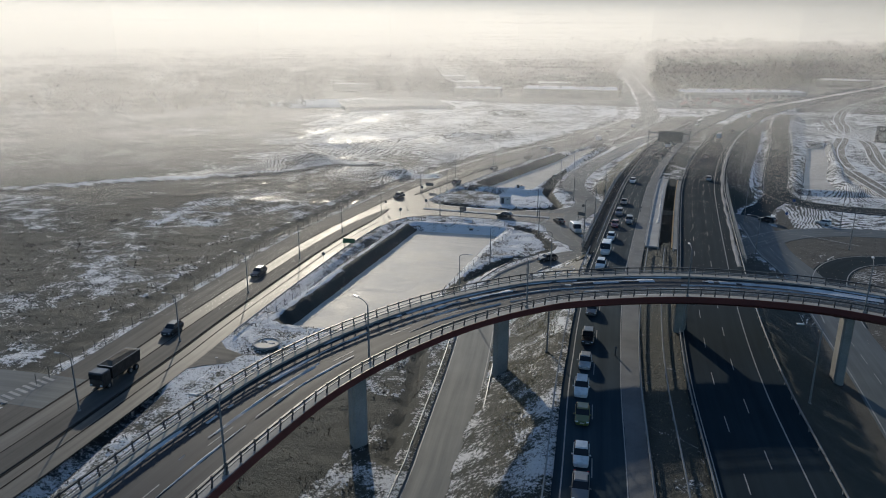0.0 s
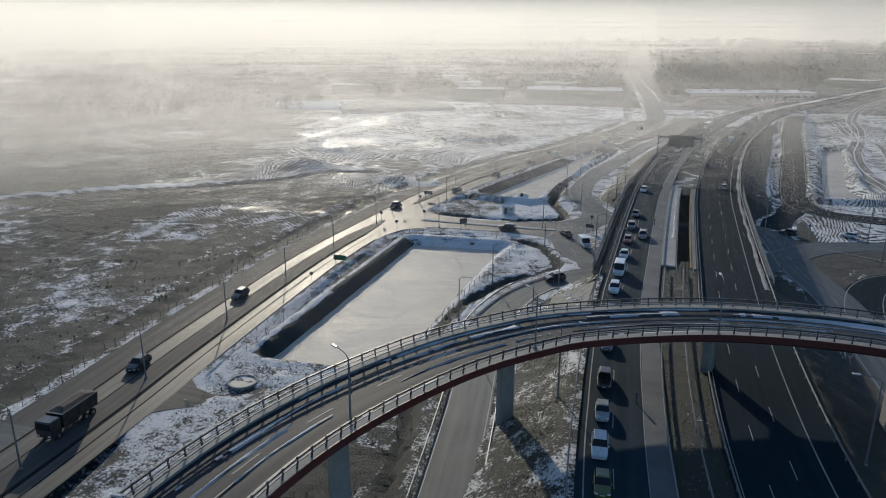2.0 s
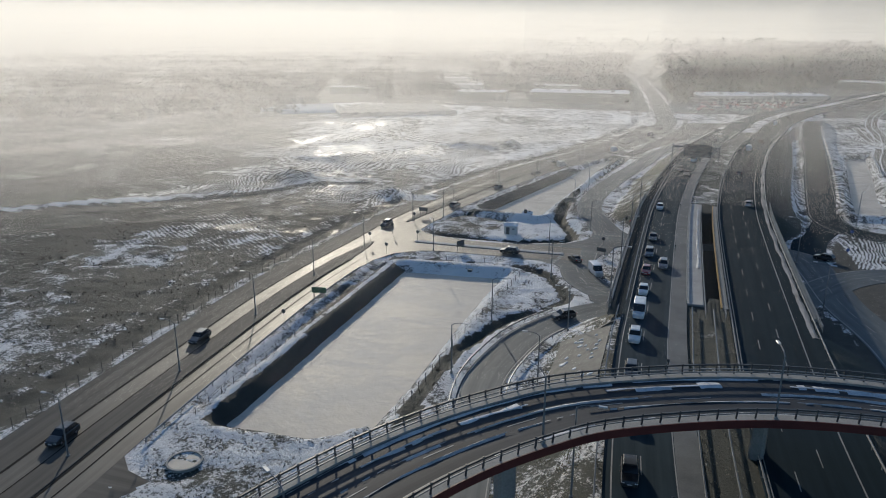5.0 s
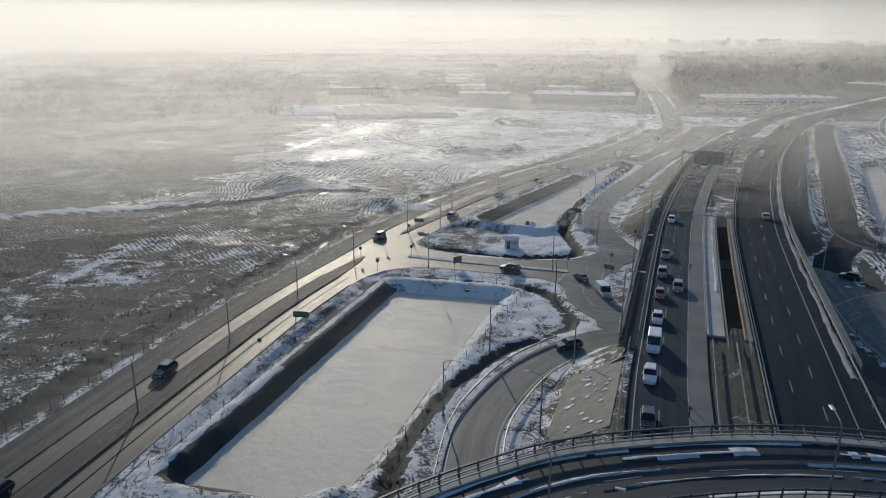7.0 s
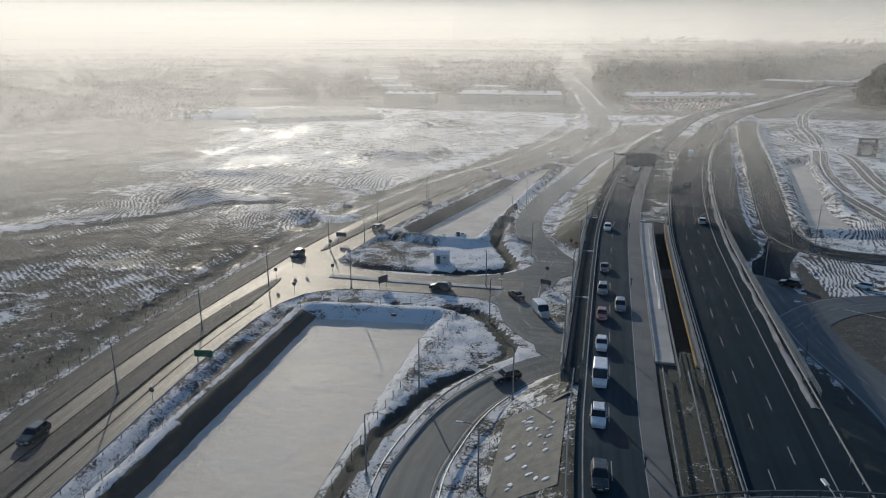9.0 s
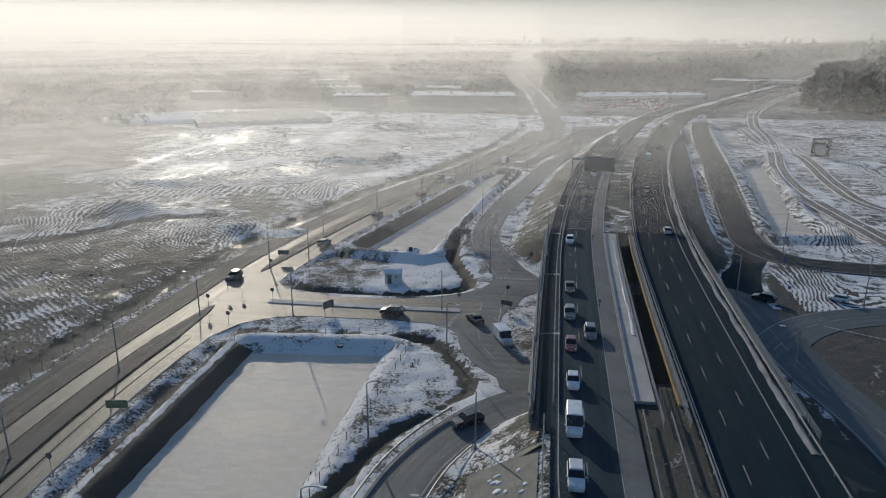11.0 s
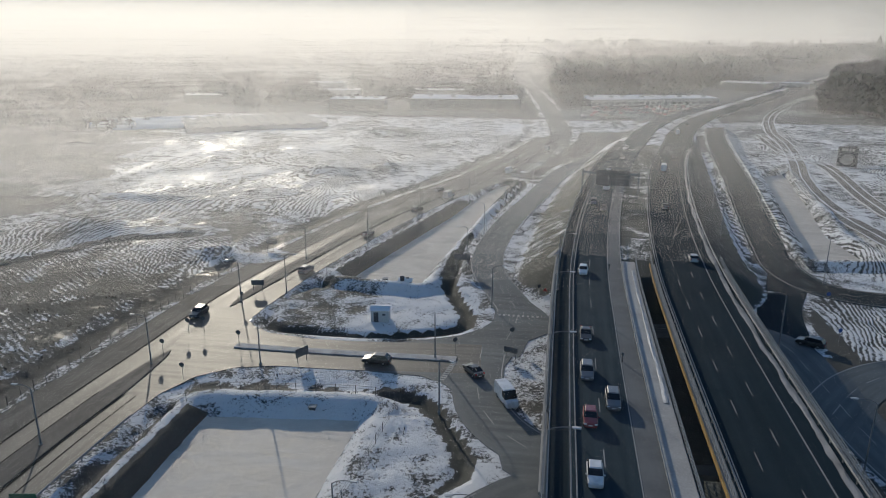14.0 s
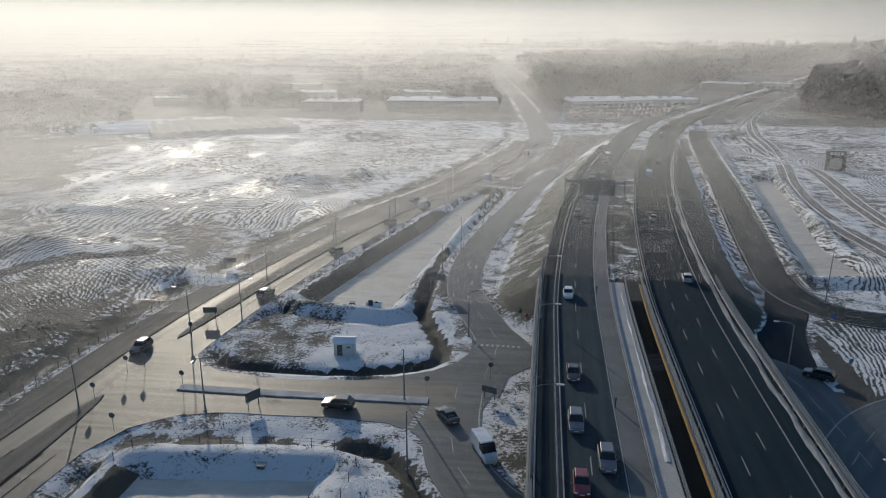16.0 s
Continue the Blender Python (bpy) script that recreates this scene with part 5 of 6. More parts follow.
QUEUE = [(112, "saloon", "grey"), (100.2, "estate", "black"), (91.6, "hatchback", "silver"), (83.8, "estate", "white"), (76.8, "hatchback", "green"), (68.2, "hatchback", "white"), (62.4, "saloon", "grey"),
         (124.6, "estate", "black"), (137, "estate", "white"), (147.6, "van", "white"), (158.6, "hatchback", "white"), (170.5, "hatchback", "red"), (183, "estate", "grey"), (196, "saloon", "black"),
         (228, "hatchback", "white")]
for y, kind, colour in QUEUE:
    x, yy, z, h = along(WEST, y, -10.8 + random.uniform(-0.12, 0.12))
    car(kind, colour, f"{colour} {'delivery van' if kind == 'van' else kind + ' car'} queuing on the dark motorway", x, yy, z, h + 180, "queue on the motorway")
for y, at, kind, colour in ((175.4, -7.8, "estate", "grey"), (283, -7.6, "saloon", "black"), (290, -10.9, "estate", "grey"), (312, -8.4, "van", "white"), (345, -10, "saloon", "silver"), (372, -7.8, "hatchback", "grey"), (404, -10, "saloon", "white"), (60, -10.7, "van", "white")):
    x, yy, z, h = along(WEST, y - (5 if y == 60 else 0), at)
    car(kind, colour, f"{colour} {'van' if kind == 'van' else kind + ' car'} on the motorway", x, yy, z, h + 180)
for y, at, kind, colour in ((240, 11.8, "hatchback", "silver"), (288, 8.5, "saloon", "grey"), (349, 8.5, "van", "white"), (378, 11, "saloon", "black"), (470, 9, "van", "white"), (520, 8, "saloon", "grey")):
    x, yy, z, h = along(MAIN, y, at)
    car(kind, colour, f"{colour} {'van' if kind == 'van' else kind + ' car'} driving away on the dark carriageway", x, yy, z, h)
for y, at, kind, colour, back in ((94, -4.3, "estate", "black", 1), (126, -4.3, "estate", "black", 1), (208, -4.3, "estate", "black", 1), (236, 3.6, "estate", "grey", 0),
                                  (268, 3.0, "saloon", "grey", 0), (297, 3.2, "estate", "black", 0), (318, 3.2, "van", "silver", 0), (327, -4.2, "saloon", "grey", 1), (366, 3.0, "van", "white", 0), (400, -4.2, "saloon", "black", 1), (426, 3.0, "van", "silver", 0)):
    x, yy, z, h = along(LEFT_ROAD, y, at)
    car(kind, colour, f"{colour} {'van' if kind == 'van' else kind + ' car'} on the salted old road", x, yy, z, h + 180 * back)
for x, y, rot, kind, colour, lab in ((-43.6, 193.6, 88, "estate", "black", "on the link road"), (-27.6, 192.5, 35, "saloon", "black", "at the junction mouth"),
                                     (-21.8, 184.5, 205, "van", "white", "at the junction mouth"), (-24.6, 156.4, 128, "estate", "black", "on the slip road"),
                                     (28.5, 212.5, 60, "estate", "black", "in the shade beside the motorway"), (43.2, 214.6, 60, "hatchback", "white", "parked on snowy ground")):
    car(kind, colour, f"{colour} {'van' if kind == 'van' else kind + ' car'} {lab}", x, y, 0.08, rot)

# tipper truck on the old road
tx, ty, tz, th = along(LEFT_ROAD, 77, -2.2)
truck = thing("tipper_truck", "dark tipper truck with a tall loaded body on the old road", "truck", "", (tx, ty, tz), th + 180)
TRUCK = coat("truck", (0.035, 0.03, 0.028))
bm = bmesh.new()
box(bm, 0, 3.6, 1.75, 2.45, 1.9, 2.3, 0, 0.15)
cab_ = part("cab", bm, TRUCK, truck)
bm = bmesh.new()
box(bm, 0, 4.54, 2.25, 2.2, 0.08, 0.85, 0, 0.02)
part("windscreen", bm, GLASS, cab_)
bm = bmesh.new()
loft(bm, [[(-1.15, 2.3, 1.15), (1.15, 2.3, 1.15), (1.15, -3.9, 1.15), (-1.15, -3.9, 1.15)], [(-1.27, 2.45, 3.05), (1.27, 2.45, 3.05), (1.27, -4.1, 3.05), (-1.27, -4.1, 3.05)]])
tip = part("tipper_body", bm, TRUCK, truck)
bm = bmesh.new()
loft(bm, [[(-1.15, 2.2, 3.05), (1.15, 2.2, 3.05), (1.15, -3.9, 3.05), (-1.15, -3.9, 3.05)], [(-0.5, 1.2, 3.4), (0.6, 1.0, 3.35), (0.5, -2.9, 3.42), (-0.6, -2.7, 3.36)]])
part("load", bm, plain("soil_load", (0.05, 0.04, 0.035), (0.09, 0.075, 0.06), 0.9, 3.0, bump=0.1), tip, "heap of dark soil")
bm = bmesh.new()
box(bm, 0, -0.2, 0.85, 1.0, 8.2, 0.35, 0, 0.03)
part("chassis", bm, DARK, truck)
for sx in (-1, 1):
    for yy in (3.3, -1.6, -2.9):
        bm = bmesh.new()
        tube(bm, (sx * 0.85, yy, 0.5), (sx * 1.22, yy, 0.5), 0.5, 0.5, 16)
        wheel = part("wheel", bm, TYRE, truck)
        bm = bmesh.new()
        tube(bm, (sx * 1.2, yy, 0.5), (sx * 1.24, yy, 0.5), 0.28, 0.24, 10)
        part("rim", bm, RIM, wheel)
    bm = bmesh.new()
    box(bm, sx * 0.85, 4.56, 0.95, 0.4, 0.08, 0.22, 0, 0.02)
    part("headlight", bm, HEADLIGHT, truck)

# ---- far buildings ----
def hall(name, x, y, rot, w, d, h, wall, roof, label, bays=8, group="far buildings"):
    """A flat-roofed hall: wall, snowy roof with a parapet, a row of windows and doors on the near side."""
    ob = thing(name, label, "building", group, (x, y, 0), rot)
    bm = bmesh.new()
    box(bm, 0, 0, h / 2 - 0.5, w, d, h + 1, 0, 0.05)
    part("wall", bm, wall, ob)
    bm = bmesh.new()
    box(bm, 0, 0, h + 0.2, w - 0.8, d - 0.8, 0.5)
    rf = part("roof", bm, roof, ob, "flat roof under snow")
    for k in range(4):
        bm = bmesh.new()
        box(bm, (k - 1.5) * w * 0.22, d * 0.1 * (-1) ** k, h + 1.0, 3.0, 2.4, 1.4, 0, 0.1)
        part("roof_unit", bm, CONCRETE, rf)
    for k in range(bays):
        bm = bmesh.new()
        bx = (k + 0.5) / bays * w - w / 2
        box(bm, bx, -d / 2 - 0.03, h * (0.35 if k % 3 else 0.28), w / bays * 0.6, 0.12, h * (0.35 if k % 3 else 0.55))
        part("window" if k % 3 else "gate", bm, GLASS if k % 3 else DARK, ob)
    return ob


BRICKISH = plain("grey_cladding", (0.085, 0.085, 0.085), (0.15, 0.148, 0.145), 0.7, 0.3)
PALE_CLAD = plain("pale_cladding", (0.26, 0.26, 0.26), (0.38, 0.375, 0.37), 0.6, 0.3)
hall("warehouse", -86, 628, 6, 80, 36, 8.0, BRICKISH, SNOWROOF, "long grey warehouse with a snow-covered flat roof", 14)
hall("workshop", -162, 604, 6, 40, 22, 8, BRICKISH, SNOWROOF, "square dark workshop building in the haze", 6)
hall("store", 30, 690, 20, 60, 40, 4.6, PALE_CLAD, SNOWROOF, "long pale retail store behind a car park", 12)
hall("store", 84, 700, 14, 46, 30, 5.0, PALE_CLAD, SNOWROOF, "pale retail hall with a bright snowy roof", 8)
hall("depot", 172, 868, -30, 46, 26, 8, BRICKISH, SNOWROOF, "dark depot building beside the motorway", 6)
hall("depot", 232, 905, -30, 30, 20, 6, PALE_CLAD, SNOWROOF, "low pale depot building beside the motorway", 5)
hall("farm_hall", -208, 700, 12, 40, 18, 7, PALE_CLAD, SNOWROOF, "pale hall among trees in the haze", 6)
hall("farm_hall", -300, 640, 20, 34, 16, 6, BRICKISH, SNOWROOF, "grey hall among trees in the haze", 6)
hall("farm_hall", -262, 800, 5, 60, 20, 7, PALE_CLAD, SNOWROOF, "long pale hall far off in the haze", 8)
hall("farm_hall", -120, 720, 4, 44, 20, 7, BRICKISH, SNOWROOF, "grey hall behind the warehouse in the haze", 6)

# greenhouses: a row of low gabled spans
green = thing("greenhouse_block", "low block of many glazed greenhouse spans dusted with snow", "greenhouse", "", (-200, 500, 0), 32)
FROSTED = plain("frosted_glazing", (0.16, 0.17, 0.17), (0.24, 0.25, 0.25), 0.85, 0.4)
for k in range(11):
    bm = bmesh.new()
    x0 = (k - 5.5) * 7.2
    v = [bm.verts.new(c) for c in ((x0, -30, -0.5), (x0 + 7.0, -30, -0.5), (x0 + 7.0, 30, -0.5), (x0, 30, -0.5), (x0, -30, 2.2), (x0 + 7.0, -30, 2.2), (x0 + 7.0, 30, 2.2), (x0, 30, 2.2), (x0 + 3.5, -30, 3.1), (x0 + 3.5, 30, 3.1))]
    for f in ((0, 1, 5, 8, 4), (2, 3, 7, 9, 6), (0, 4, 7, 3), (1, 2, 6, 5), (4, 8, 9, 7), (5, 6, 9, 8)):
        bm.faces.new([v[i] for i in f])
    part("span", bm, FROSTED, green)
for k, (x, y, w, d) in enumerate(((-262, 486, 60, 12), (-262, 506, 64, 12), (-250, 470, 40, 9))):
    ob = thing("polytunnel", "long low snow-covered growing tunnel", "greenhouse", "growing tunnels", (x, y, 0), 32)
    bm = bmesh.new()
    rings = []
    for xx in np.linspace(-w / 2, w / 2, 8):
        rings.append([(xx, d / 2 * math.cos(a), 3.0 * math.sin(a) - 0.2) for a in np.linspace(0, math.pi, 8)])
    loft(bm, rings)
    part("cover", bm, SNOWROOF, ob)

# car park
r = random.Random(7)
lot_cars = thing("parked_cars", "rows of parked cars in front of the stores", "car", "", (0, 0, 0), 0, "stuff")
vs, fs = [], []
for row in range(6):
    for k in range(24):
        if r.random() < 0.25:
            continue
        cx, cy = 0 + k * 3.1 + row * 2.0, 585 + row * 12 + k * 0.75
        for z0, z1, a, b in ((0.3, 0.95, 0.88, 2.15), (0.95, 1.45, 0.72, 1.1)):
            n0 = len(vs)
            for zz, s in ((z0, 1.0), (z1, 0.93)):
                vs += [(cx - a * s, cy - b * s, zz), (cx + a * s, cy - b * s, zz), (cx + a * s, cy + b * s, zz), (cx - a * s, cy + b * s, zz)]
            fs += [tuple(n0 + i for i in f) for f in ((0, 1, 5, 4), (1, 2, 6, 5), (2, 3, 7, 6), (3, 0, 4, 7), (4, 5, 6, 7))]
m, n, l, p = material("mixed_car_paint")
rnd = n.new("ShaderNodeNewGeometry").outputs["Random Per Island"]
l.new(ramp(n, l, rnd, [(0.0, (0.02, 0.02, 0.025)), (0.35, (0.12, 0.12, 0.13)), (0.6, (0.5, 0.5, 0.52)), (0.85, (0.3, 0.03, 0.03))]), p.inputs["Base Color"])
p.inputs["Roughness"].default_value = 0.35
ob = new("body", sheet("body", vs, fs, m))
ob.parent = lot_cars
lot = smooth([(-18, 585), (84, 612)], 6)
road("car_park_paving", lot, -34, 34, SLIP, 0.05, "grey paved car park before the stores")

# earth tracks right of the motorway
TRACK = asphalt("earth_track", (0.07, 0.062, 0.053), (0.15, 0.135, 0.118), 0.85, 0.2)
for k, (pts, w) in enumerate((([(72, 258), (69, 318), (75, 368), (87, 418), (97, 470), (104, 520), (128, 610), (175, 720), (240, 850)], 3.4), ([(112, 256), (86, 300), (85, 335), (94, 402), (88, 440), (93, 500)], 3.2),
                              ([(62, 445), (80, 440), (96, 410), (140, 395), (220, 380)], 2.6))):
    t = road(f"track_{k + 1}", smooth(pts, 3), -w, w, TRACK, 0.22 + 0.01 * k, "frozen earth track with wheel ruts in the snow")
    for at in (-w * 0.95, w * 0.95, 0.0):
        slush_strip(t, smooth(pts, 3), at - 0.28, at + 0.28, 0.2 + 0.01 * k, 40 + k, None, "snow ridge between wheel ruts")

# ---- trees ----
BARK = plain("dark_bark", (0.035, 0.028, 0.022), (0.075, 0.06, 0.048), 0.9, 1.0)


def foliage(name, dark, light, through_light=0.45):
    m, n, l, p = material(name)
    rnd = n.new("ShaderNodeNewGeometry").outputs["Random Per Island"]
    l.new(mixed(n, l, rnd, dark, light), p.inputs["Base Color"])
    p.inputs["Roughness"].default_value = 0.8
    thin = n.new("ShaderNodeBsdfTranslucent")
    l.new(mixed(n, l, rnd, dark, light), thin.inputs["Color"])
    both = n.new("ShaderNodeMixShader")
    both.inputs[0].default_value = through_light
    l.new(p.outputs[0], both.inputs[1]), l.new(thin.outputs[0], both.inputs[2])
    l.new(both.outputs[0], n["Material Output"].inputs["Surface"])
    return m


TWIGS = foliage("bare_twigs", (0.034, 0.031, 0.028), (0.095, 0.082, 0.070), 0.3)
PINE = foliage("pine_needles", (0.006, 0.012, 0.012), (0.016, 0.027, 0.024), 0.04)


def wood(name, spots, mat, label, seed, clumps=26, tall=(11, 19), size=1.6, spread=(0.16, 0.26)):
    """Many trees in one mesh: each a thin tapered trunk and a crown of loose clumps."""
    rs = np.random.RandomState(seed)
    n = len(spots)
    base = np.array(spots, float)
    h = rs.uniform(*tall, n)
    wdt = h * rs.uniform(*spread, n)
    z0 = terrain(base[:, 0], base[:, 1])[0] - 0.3
    # trunks: three-sided spikes
    a = np.array([0, 2.09, 4.19])
    rad = h * 0.018
    tv = np.stack([base[:, None, 0] + rad[:, None] * np.cos(a), base[:, None, 1] + rad[:, None] * np.sin(a), np.repeat(z0[:, None], 3, 1)], 2)
    tip = np.stack([base[:, 0], base[:, 1], z0 + h * 0.95], 1)[:, None]
    tv = np.concatenate([tv, tip], 1).reshape(-1, 3)
    o = (np.arange(n) * 4)[:, None, None]
    tf = (o + np.array([[0, 1, 3], [1, 2, 3], [2, 0, 3]])).reshape(-1, 3)
    # crowns: clumps of two crossed triangles
    k = clumps
    u = rs.uniform(0.22, 1.0, (n, k))
    ang = rs.uniform(0, 6.283, (n, k))
    rr = wdt[:, None] * np.sqrt(rs.uniform(0, 1, (n, k))) * np.clip(np.sin(np.clip((u - 0.12) / 0.88, 0, 1) * 3.1) + 0.12, 0.1, 1.1)
    c = np.stack([base[:, None, 0] + rr * np.cos(ang), base[:, None, 1] + rr * np.sin(ang), z0[:, None] + u * h[:, None]], 2).reshape(-1, 1, 3)
    s = size * rs.uniform(0.5, 1.3, (n * k, 1, 1)) * np.repeat(h / 15, k)[:, None, None]
    cv = (c + rs.normal(0, 0.75, (n * k, 4, 3)) * s).reshape(-1, 3)
    o = (np.arange(n * k) * 4)[:, None, None]
    cf = (o + np.array([[0, 1, 2], [0, 2, 3]])).reshape(-1, 3)
    top = thing(name, label, "trees", "", (0, 0, 0), 0, "stuff")
    for nm, v, f, mt in (("trunks", tv, tf, BARK), ("crowns", cv, cf, mat)):
        me = bpy.data.meshes.new(nm)
        me.from_pydata(v.tolist(), [], f.tolist())
        me.materials.append(mt)
        ob = new(nm, me)
        ob.parent = top
        tagged(ob, kind="stuff")


def scatter(n, poly, seed, keep=None, roads=True):
    """Random spots inside a polygon, thinned where keep is false."""
    rs = np.random.RandomState(seed)
    p = np.array(poly, float)
    lo, hi = p.min(0), p.max(0)
    x, y = rs.uniform(lo[0], hi[0], n * 6), rs.uniform(lo[1], hi[1], n * 6)
    m = inside(poly, x, y) < 0
    for line, d in ((MAIN[::6], 30), (LEFT_ROAD[::6], 14)) if roads else ():
        m &= near(line, x, y)[0] > d
    if keep is not None:
        m &= keep(x, y)
    return np.stack([x[m], y[m]], 1)[:n]


patchy = lambda size, cutoff, seed: (lambda x, y: lump(x, y, size, seed) > cutoff)
wood("pine_wood", scatter(2600, [(172, 640), (230, 604), (420, 560), (900, 700), (900, 1150), (420, 1150), (300, 980)], 1), PINE, "dense dark pine wood behind the yards", 1, 22, (11, 25), 2.3)
wood("pine_wood", scatter(420, [(166, 632), (208, 598), (330, 574), (340, 600), (220, 622), (180, 660)], 21), PINE, "dense edge of the dark pine wood", 21, 34, (9, 24), 1.8)
wood("pine_wood", scatter(300, [(170, 640), (186, 640), (330, 1000), (310, 1010)], 22), PINE, "dense edge of the dark pine wood", 22, 30, (9, 24), 2.0)
wood("mixed_wood", scatter(3600, [(-20, 760), (110, 900), (160, 960), (330, 1240), (700, 2000), (200, 2100), (-60, 1500), (-20, 1000)], 2), PINE, "dark wood on both sides of the far road", 2, 18, (14, 22), 3.0)
wood("mixed_wood", scatter(900, [(-14, 720), (60, 760), (150, 900), (210, 1010), (180, 1060), (60, 900), (-20, 800)], 23), PINE, "dark wood behind the stores", 23, 26, (9, 20), 2.2)
wood("bare_wood", scatter(3600, [(-420, 1000), (-80, 900), (-100, 1600), (-300, 2300), (-1500, 2300), (-1300, 1000), (-700, 900)], 3, patchy(260, -0.35, 31)), TWIGS, "leafless woods fading in the haze", 3, 18, (11, 18), 3.0, (0.25, 0.4))
wood("bare_trees", scatter(1500, [(-700, 560), (-420, 500), (-300, 560), (-190, 600), (-60, 640), (-60, 860), (-420, 960), (-900, 880)], 4, patchy(110, 0.1, 32)), TWIGS, "groups of leafless trees among far fields", 4, 60, (6, 12), 1.7, (0.3, 0.55))
wood("bare_trees", scatter(320, [(-520, 330), (-330, 380), (-250, 430), (-260, 520), (-520, 500), (-800, 440)], 5, patchy(90, 0.05, 33)), TWIGS, "leafless trees and hedges beyond the snowy field", 5, 70, (4, 8), 1.4, (0.35, 0.7))
wood("roadside_trees", scatter(260, [(-70, 640), (-44, 640), (-70, 900), (-110, 900)], 6), TWIGS, "leafless trees beside the far straight road", 6, 30, (8, 13), 1.3)
wood("roadside_trees", scatter(160, [(-14, 640), (0, 640), (6, 720), (-16, 820), (-30, 900)], 7), TWIGS, "leafless trees beside the far straight road", 7, 30, (8, 13), 1.3)
wood("far_ridge_woods", scatter(3000, [(-2600, 2400), (2600, 1700), (2900, 2600), (-2600, 3400)], 8), PINE, "far wooded ridge on the horizon", 8, 7, (16, 26), 7.0)
wood("far_ridge_woods", scatter(1200, [(420, 1200), (900, 1150), (1500, 1250), (1700, 1900), (700, 1900)], 9), PINE, "far pine woods beyond the motorway", 9, 12, (14, 22), 3.6)
wood("scrub", scatter(420, [(-300, 60), (-116, 60), (-114, 150), (-118, 180), (-140, 200), (-330, 190)], 10, patchy(26, 0.25, 34)), TWIGS, "low leafless scrub on rough winter grass", 10, 80, (0.4, 0.9), 1.3, (0.9, 2.0))
wood("scrub", scatter(240, [(-190, 230), (-120, 232), (-92, 244), (-100, 262), (-140, 275), (-200, 268)], 12, patchy(22, 0.3, 36)), TWIGS, "dark scrub in hollows of the snowy field", 12, 80, (0.4, 0.9), 1.3, (0.9, 2.0))
wood("scrub", scatter(200, [(-135, 455), (-40, 500), (-36, 470), (-90, 445)], 13, patchy(18, 0.1, 37)), TWIGS, "dark scrub along the far field's edge", 13, 80, (0.4, 0.9), 1.3, (0.9, 2.0))

# ---- dry tufts poking through the snow ----
STRAW = foliage("pale_straw", (0.12, 0.12, 0.085), (0.42, 0.40, 0.33), 0.5)


def tufts(n, seed, poly, keep, size, label, mat=None):
    rs = np.random.RandomState(seed)
    p = scatter(n, poly, seed, keep, False)
    z, free = terrain(p[:, 0], p[:, 1])
    ok = (free > 0.6) | (np.abs(p[:, 0]) < 9)
    p, z = p[ok], z[ok]
    k = len(p) * 5
    c = np.repeat(np.column_stack([p, z]), 5, 0)
    a = rs.uniform(0, 6.283, k)
    s = size * rs.uniform(0.5, 1.4, k)
    d = np.stack([np.cos(a), np.sin(a)], 1)
    v = np.empty((k, 3, 3))
    v[:, 0, :2], v[:, 1, :2], v[:, 2, :2] = c[:, :2] - d * s[:, None] * 0.45, c[:, :2] + d * s[:, None] * 0.45, c[:, :2] + rs.normal(0, 0.25, (k, 2)) * s[:, None]
    v[:, 0, 2], v[:, 1, 2], v[:, 2, 2] = c[:, 2] - 0.1, c[:, 2] - 0.1, c[:, 2] + s * 0.8
    me = bpy.data.meshes.new("grass_tufts")
    me.from_pydata(v.reshape(-1, 3).tolist(), [], np.arange(k * 3).reshape(-1, 3).tolist())
    me.materials.append(mat or TWIGS)
    tagged(new("grass_tufts", me), label, "grass", kind="stuff")


tufts(3800, 51, [(-74, 100), (-34, 100), (-22, 160), (-28, 186), (-36, 191), (-74, 191)], lambda x, y: (inside(POND_A, x, y) > 0.1) & (lump(x, y, 7, 41) > 0.5), 0.15, "dry dark grass tufts poking through bank snow")
tufts(4200, 52, [(-72, 201), (-30, 201), (-26, 340), (-40, 360), (-66, 250)], lambda x, y: (inside(POND_B, x, y) > 0.3) & (lump(x, y, 7, 42) > -0.1), 0.13, "dry dark grass tufts poking through island snow")
tufts(2250, 53, [(-70, 30), (-24, 40), (-34, 105), (-64, 105)], lambda x, y: lump(x, y, 8, 43) > 0.0, 0.17, "dry dark grass tufts on rough snowy ground")
tufts(2000, 54, [(-160, 60), (-96, 60), (-96, 240), (-160, 240)], lambda x, y: lump(x, y, 14, 44) > -0.2, 0.3, "dry dark grass tufts on the rough field")
tufts(1300, 55, [(28, 120), (90, 150), (110, 300), (60, 250), (30, 215)], lambda x, y: lump(x, y, 8, 45) > -0.1, 0.17, "dry dark grass tufts on rough snowy ground")
tufts(11000, 56, [(-26, 55), (-9, 55), (-14, 150), (-26, 145)], lambda x, y: lump(x, y, 5, 46) > -0.6, 0.15, "pale straw tufts on the embankment slope", STRAW)
tufts(7000, 57, [(-28, 246), (-15, 243), (-6, 300), (0, 345), (-14, 345), (-25, 290)], lambda x, y: lump(x, y, 5, 47) > -0.6, 0.15, "pale straw tufts on the embankment slope", STRAW)
tufts(1000, 58, [(-4, 60), (8, 60), (4, 152), (-3, 152)], lambda x, y: lump(x, y, 5, 48) > -0.2, 0.14, "straw tufts on the grass median", STRAW)

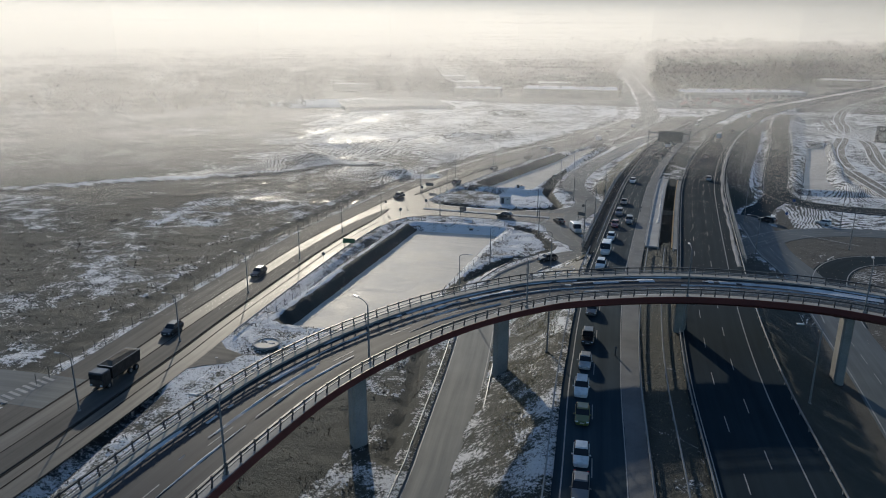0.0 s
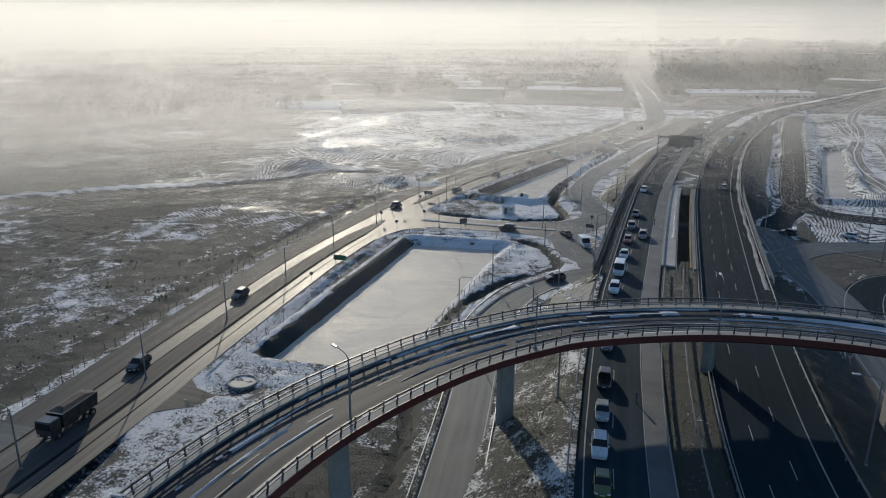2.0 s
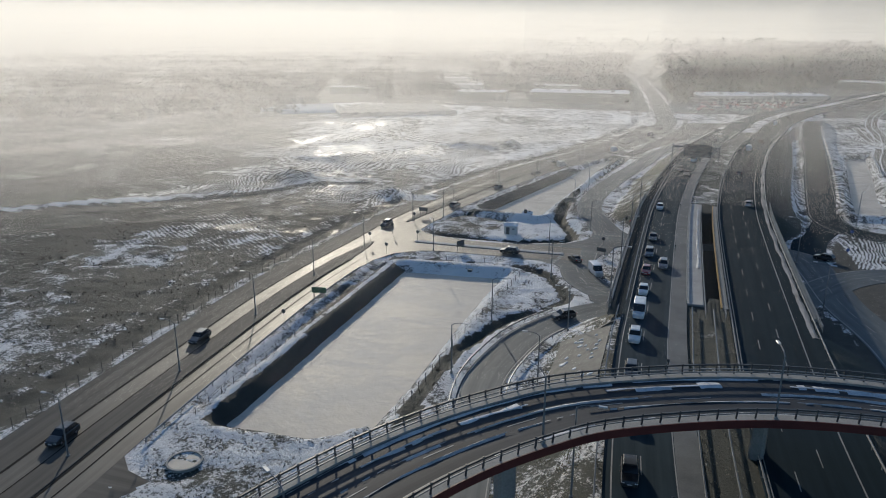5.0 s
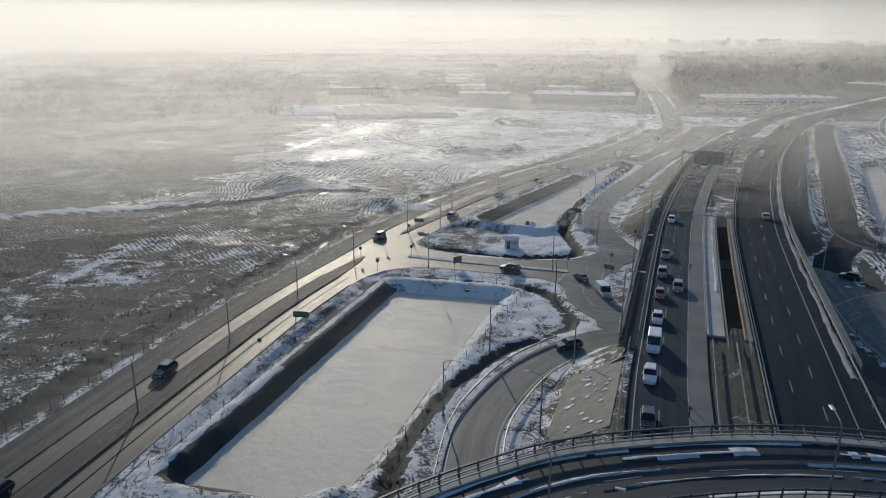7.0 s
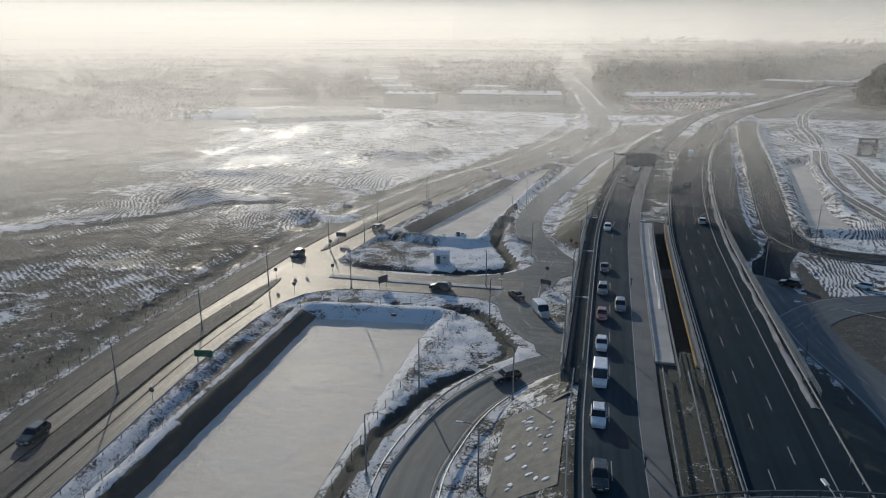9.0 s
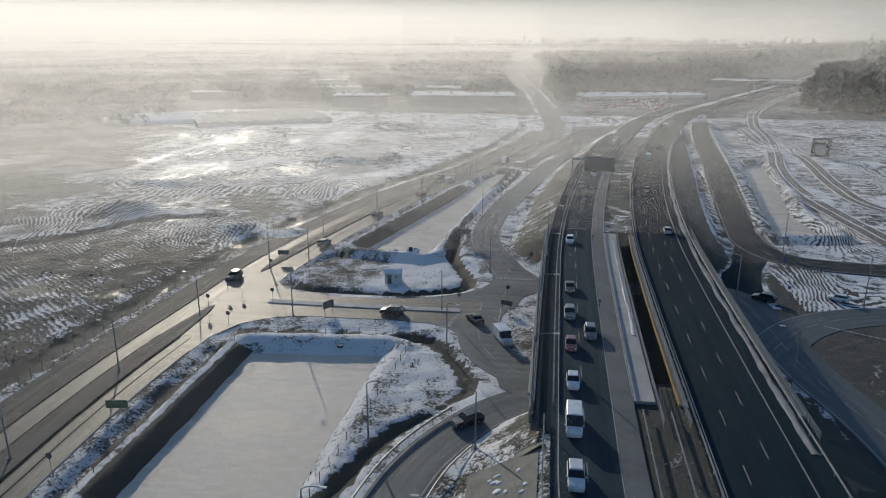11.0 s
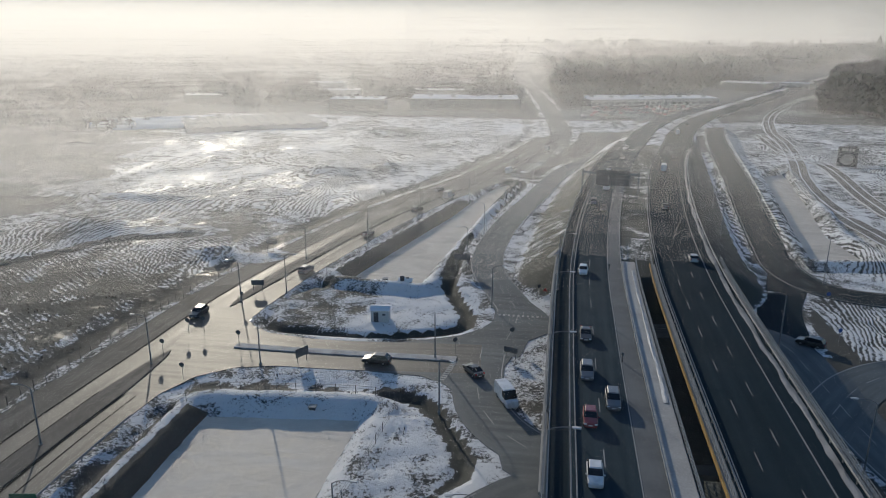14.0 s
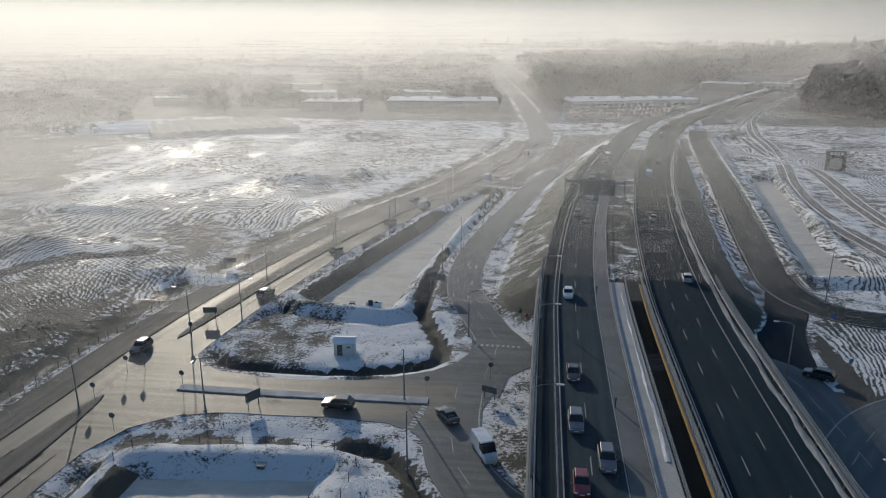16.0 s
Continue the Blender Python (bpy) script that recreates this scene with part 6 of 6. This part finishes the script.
# ---- haze: thin level threads of ground mist, denser with distance ----
m, n, l, p = material("winter_haze")
tr = n.new("ShaderNodeBsdfTranslucent")
tr.inputs["Color"].default_value = (0.80, 0.785, 0.765, 1)
out = n["Material Output"]
l.new(tr.outputs[0], out.inputs["Surface"])
rs = np.random.RandomState(9)
vs, fs = [], []
# near rings added to imitate veiling sun glare that lifts the darks
for R in (132, 160, 188, 215):
    az = np.radians(np.linspace(-48, 62, 12))
    dense = 0.03 + 1.02 * step(-18, 36, np.linspace(-48, 62, 12))
    for z in np.arange(0.2, 30, 0.045):
        n0 = len(vs)
        for a, w in zip(az, 0.045 * 0.010 * (1 - 0.8 * (z / 30) ** 2) * dense):
            vs += [(-R * math.sin(a), R * math.cos(a), z), (-R * math.sin(a), R * math.cos(a), z + w)]
        fs += [(n0 + 2 * i, n0 + 2 * i + 2, n0 + 2 * i + 3, n0 + 2 * i + 1) for i in range(11)]
for k in range(31):
    R = 240 + 19 * k if k < 9 else 400 * 1.1 ** (k - 9)
    share, tall_ = (0.058 + 0.0022 * k, 36) if k < 9 else (0.056 + 0.0138 * (k - 9), 42 + 5.5 * (k - 9))
    pitch = (R - 105) / 1250 * 0.36
    deg = np.linspace(-48, 62, 12)
    az = np.radians(deg)
    px, py = -R * np.sin(az), R * np.cos(az)
    # threads thickened to the left to stand in for the sunward glow
    dense = 0.17 + 0.93 * step(-34, 34, deg)
    for z in np.arange(0.2, tall_, pitch):
        z = z + rs.uniform(-0.3, 0.3) * pitch
        thick = share * pitch * (1 - 0.9 * (z / tall_) ** 2) * dense
        n0 = len(vs)
        for x, y, w in zip(px, py, thick):
            vs += [(x, y, z), (x, y, z + w)]
        fs += [(n0 + 2 * i, n0 + 2 * i + 2, n0 + 2 * i + 3, n0 + 2 * i + 1) for i in range(len(az) - 1)]
me = bpy.data.meshes.new("haze")
me.from_pydata(vs, [], fs)
me.materials.append(m)
tagged(new("haze", me), "thin pale winter haze over the far land, near threads for sun glare", "haze", kind="stuff")

# ---- bright hazy sky low over the horizon ----
m, n, l, p = material("horizon_glow")
em = n.new("ShaderNodeEmission")
l.new(em.outputs[0], n["Material Output"].inputs["Surface"])
pos = place(n)
sep = n.new("ShaderNodeSeparateXYZ")
l.new(pos, sep.inputs[0])
up = maths(n, l, "DIVIDE", sep.outputs["Z"], 420.0)
side = maths(n, l, "DIVIDE", maths(n, l, "ADD", sep.outputs["X"], 4200.0), 7000.0)
l.new(mixed(n, l, ramp(n, l, side, [(0.25, 0.0), (0.95, 1.0)]), (0.885, 0.864, 0.842), (0.50, 0.485, 0.47)), em.inputs["Color"])
em.inputs["Strength"].default_value = 0.84
az = np.radians(np.linspace(-80, 95, 60))
vs = [(-4750 * math.sin(a), 4750 * math.cos(a), z) for a in az for z in (-60, 430)]
fs = [(2 * i, 2 * i + 2, 2 * i + 3, 2 * i + 1) for i in range(len(az) - 1)]
me = sheet("backdrop", vs, fs, m)
tagged(new("backdrop", me), "bright hazy sky low over the horizon", "sky", kind="structure")
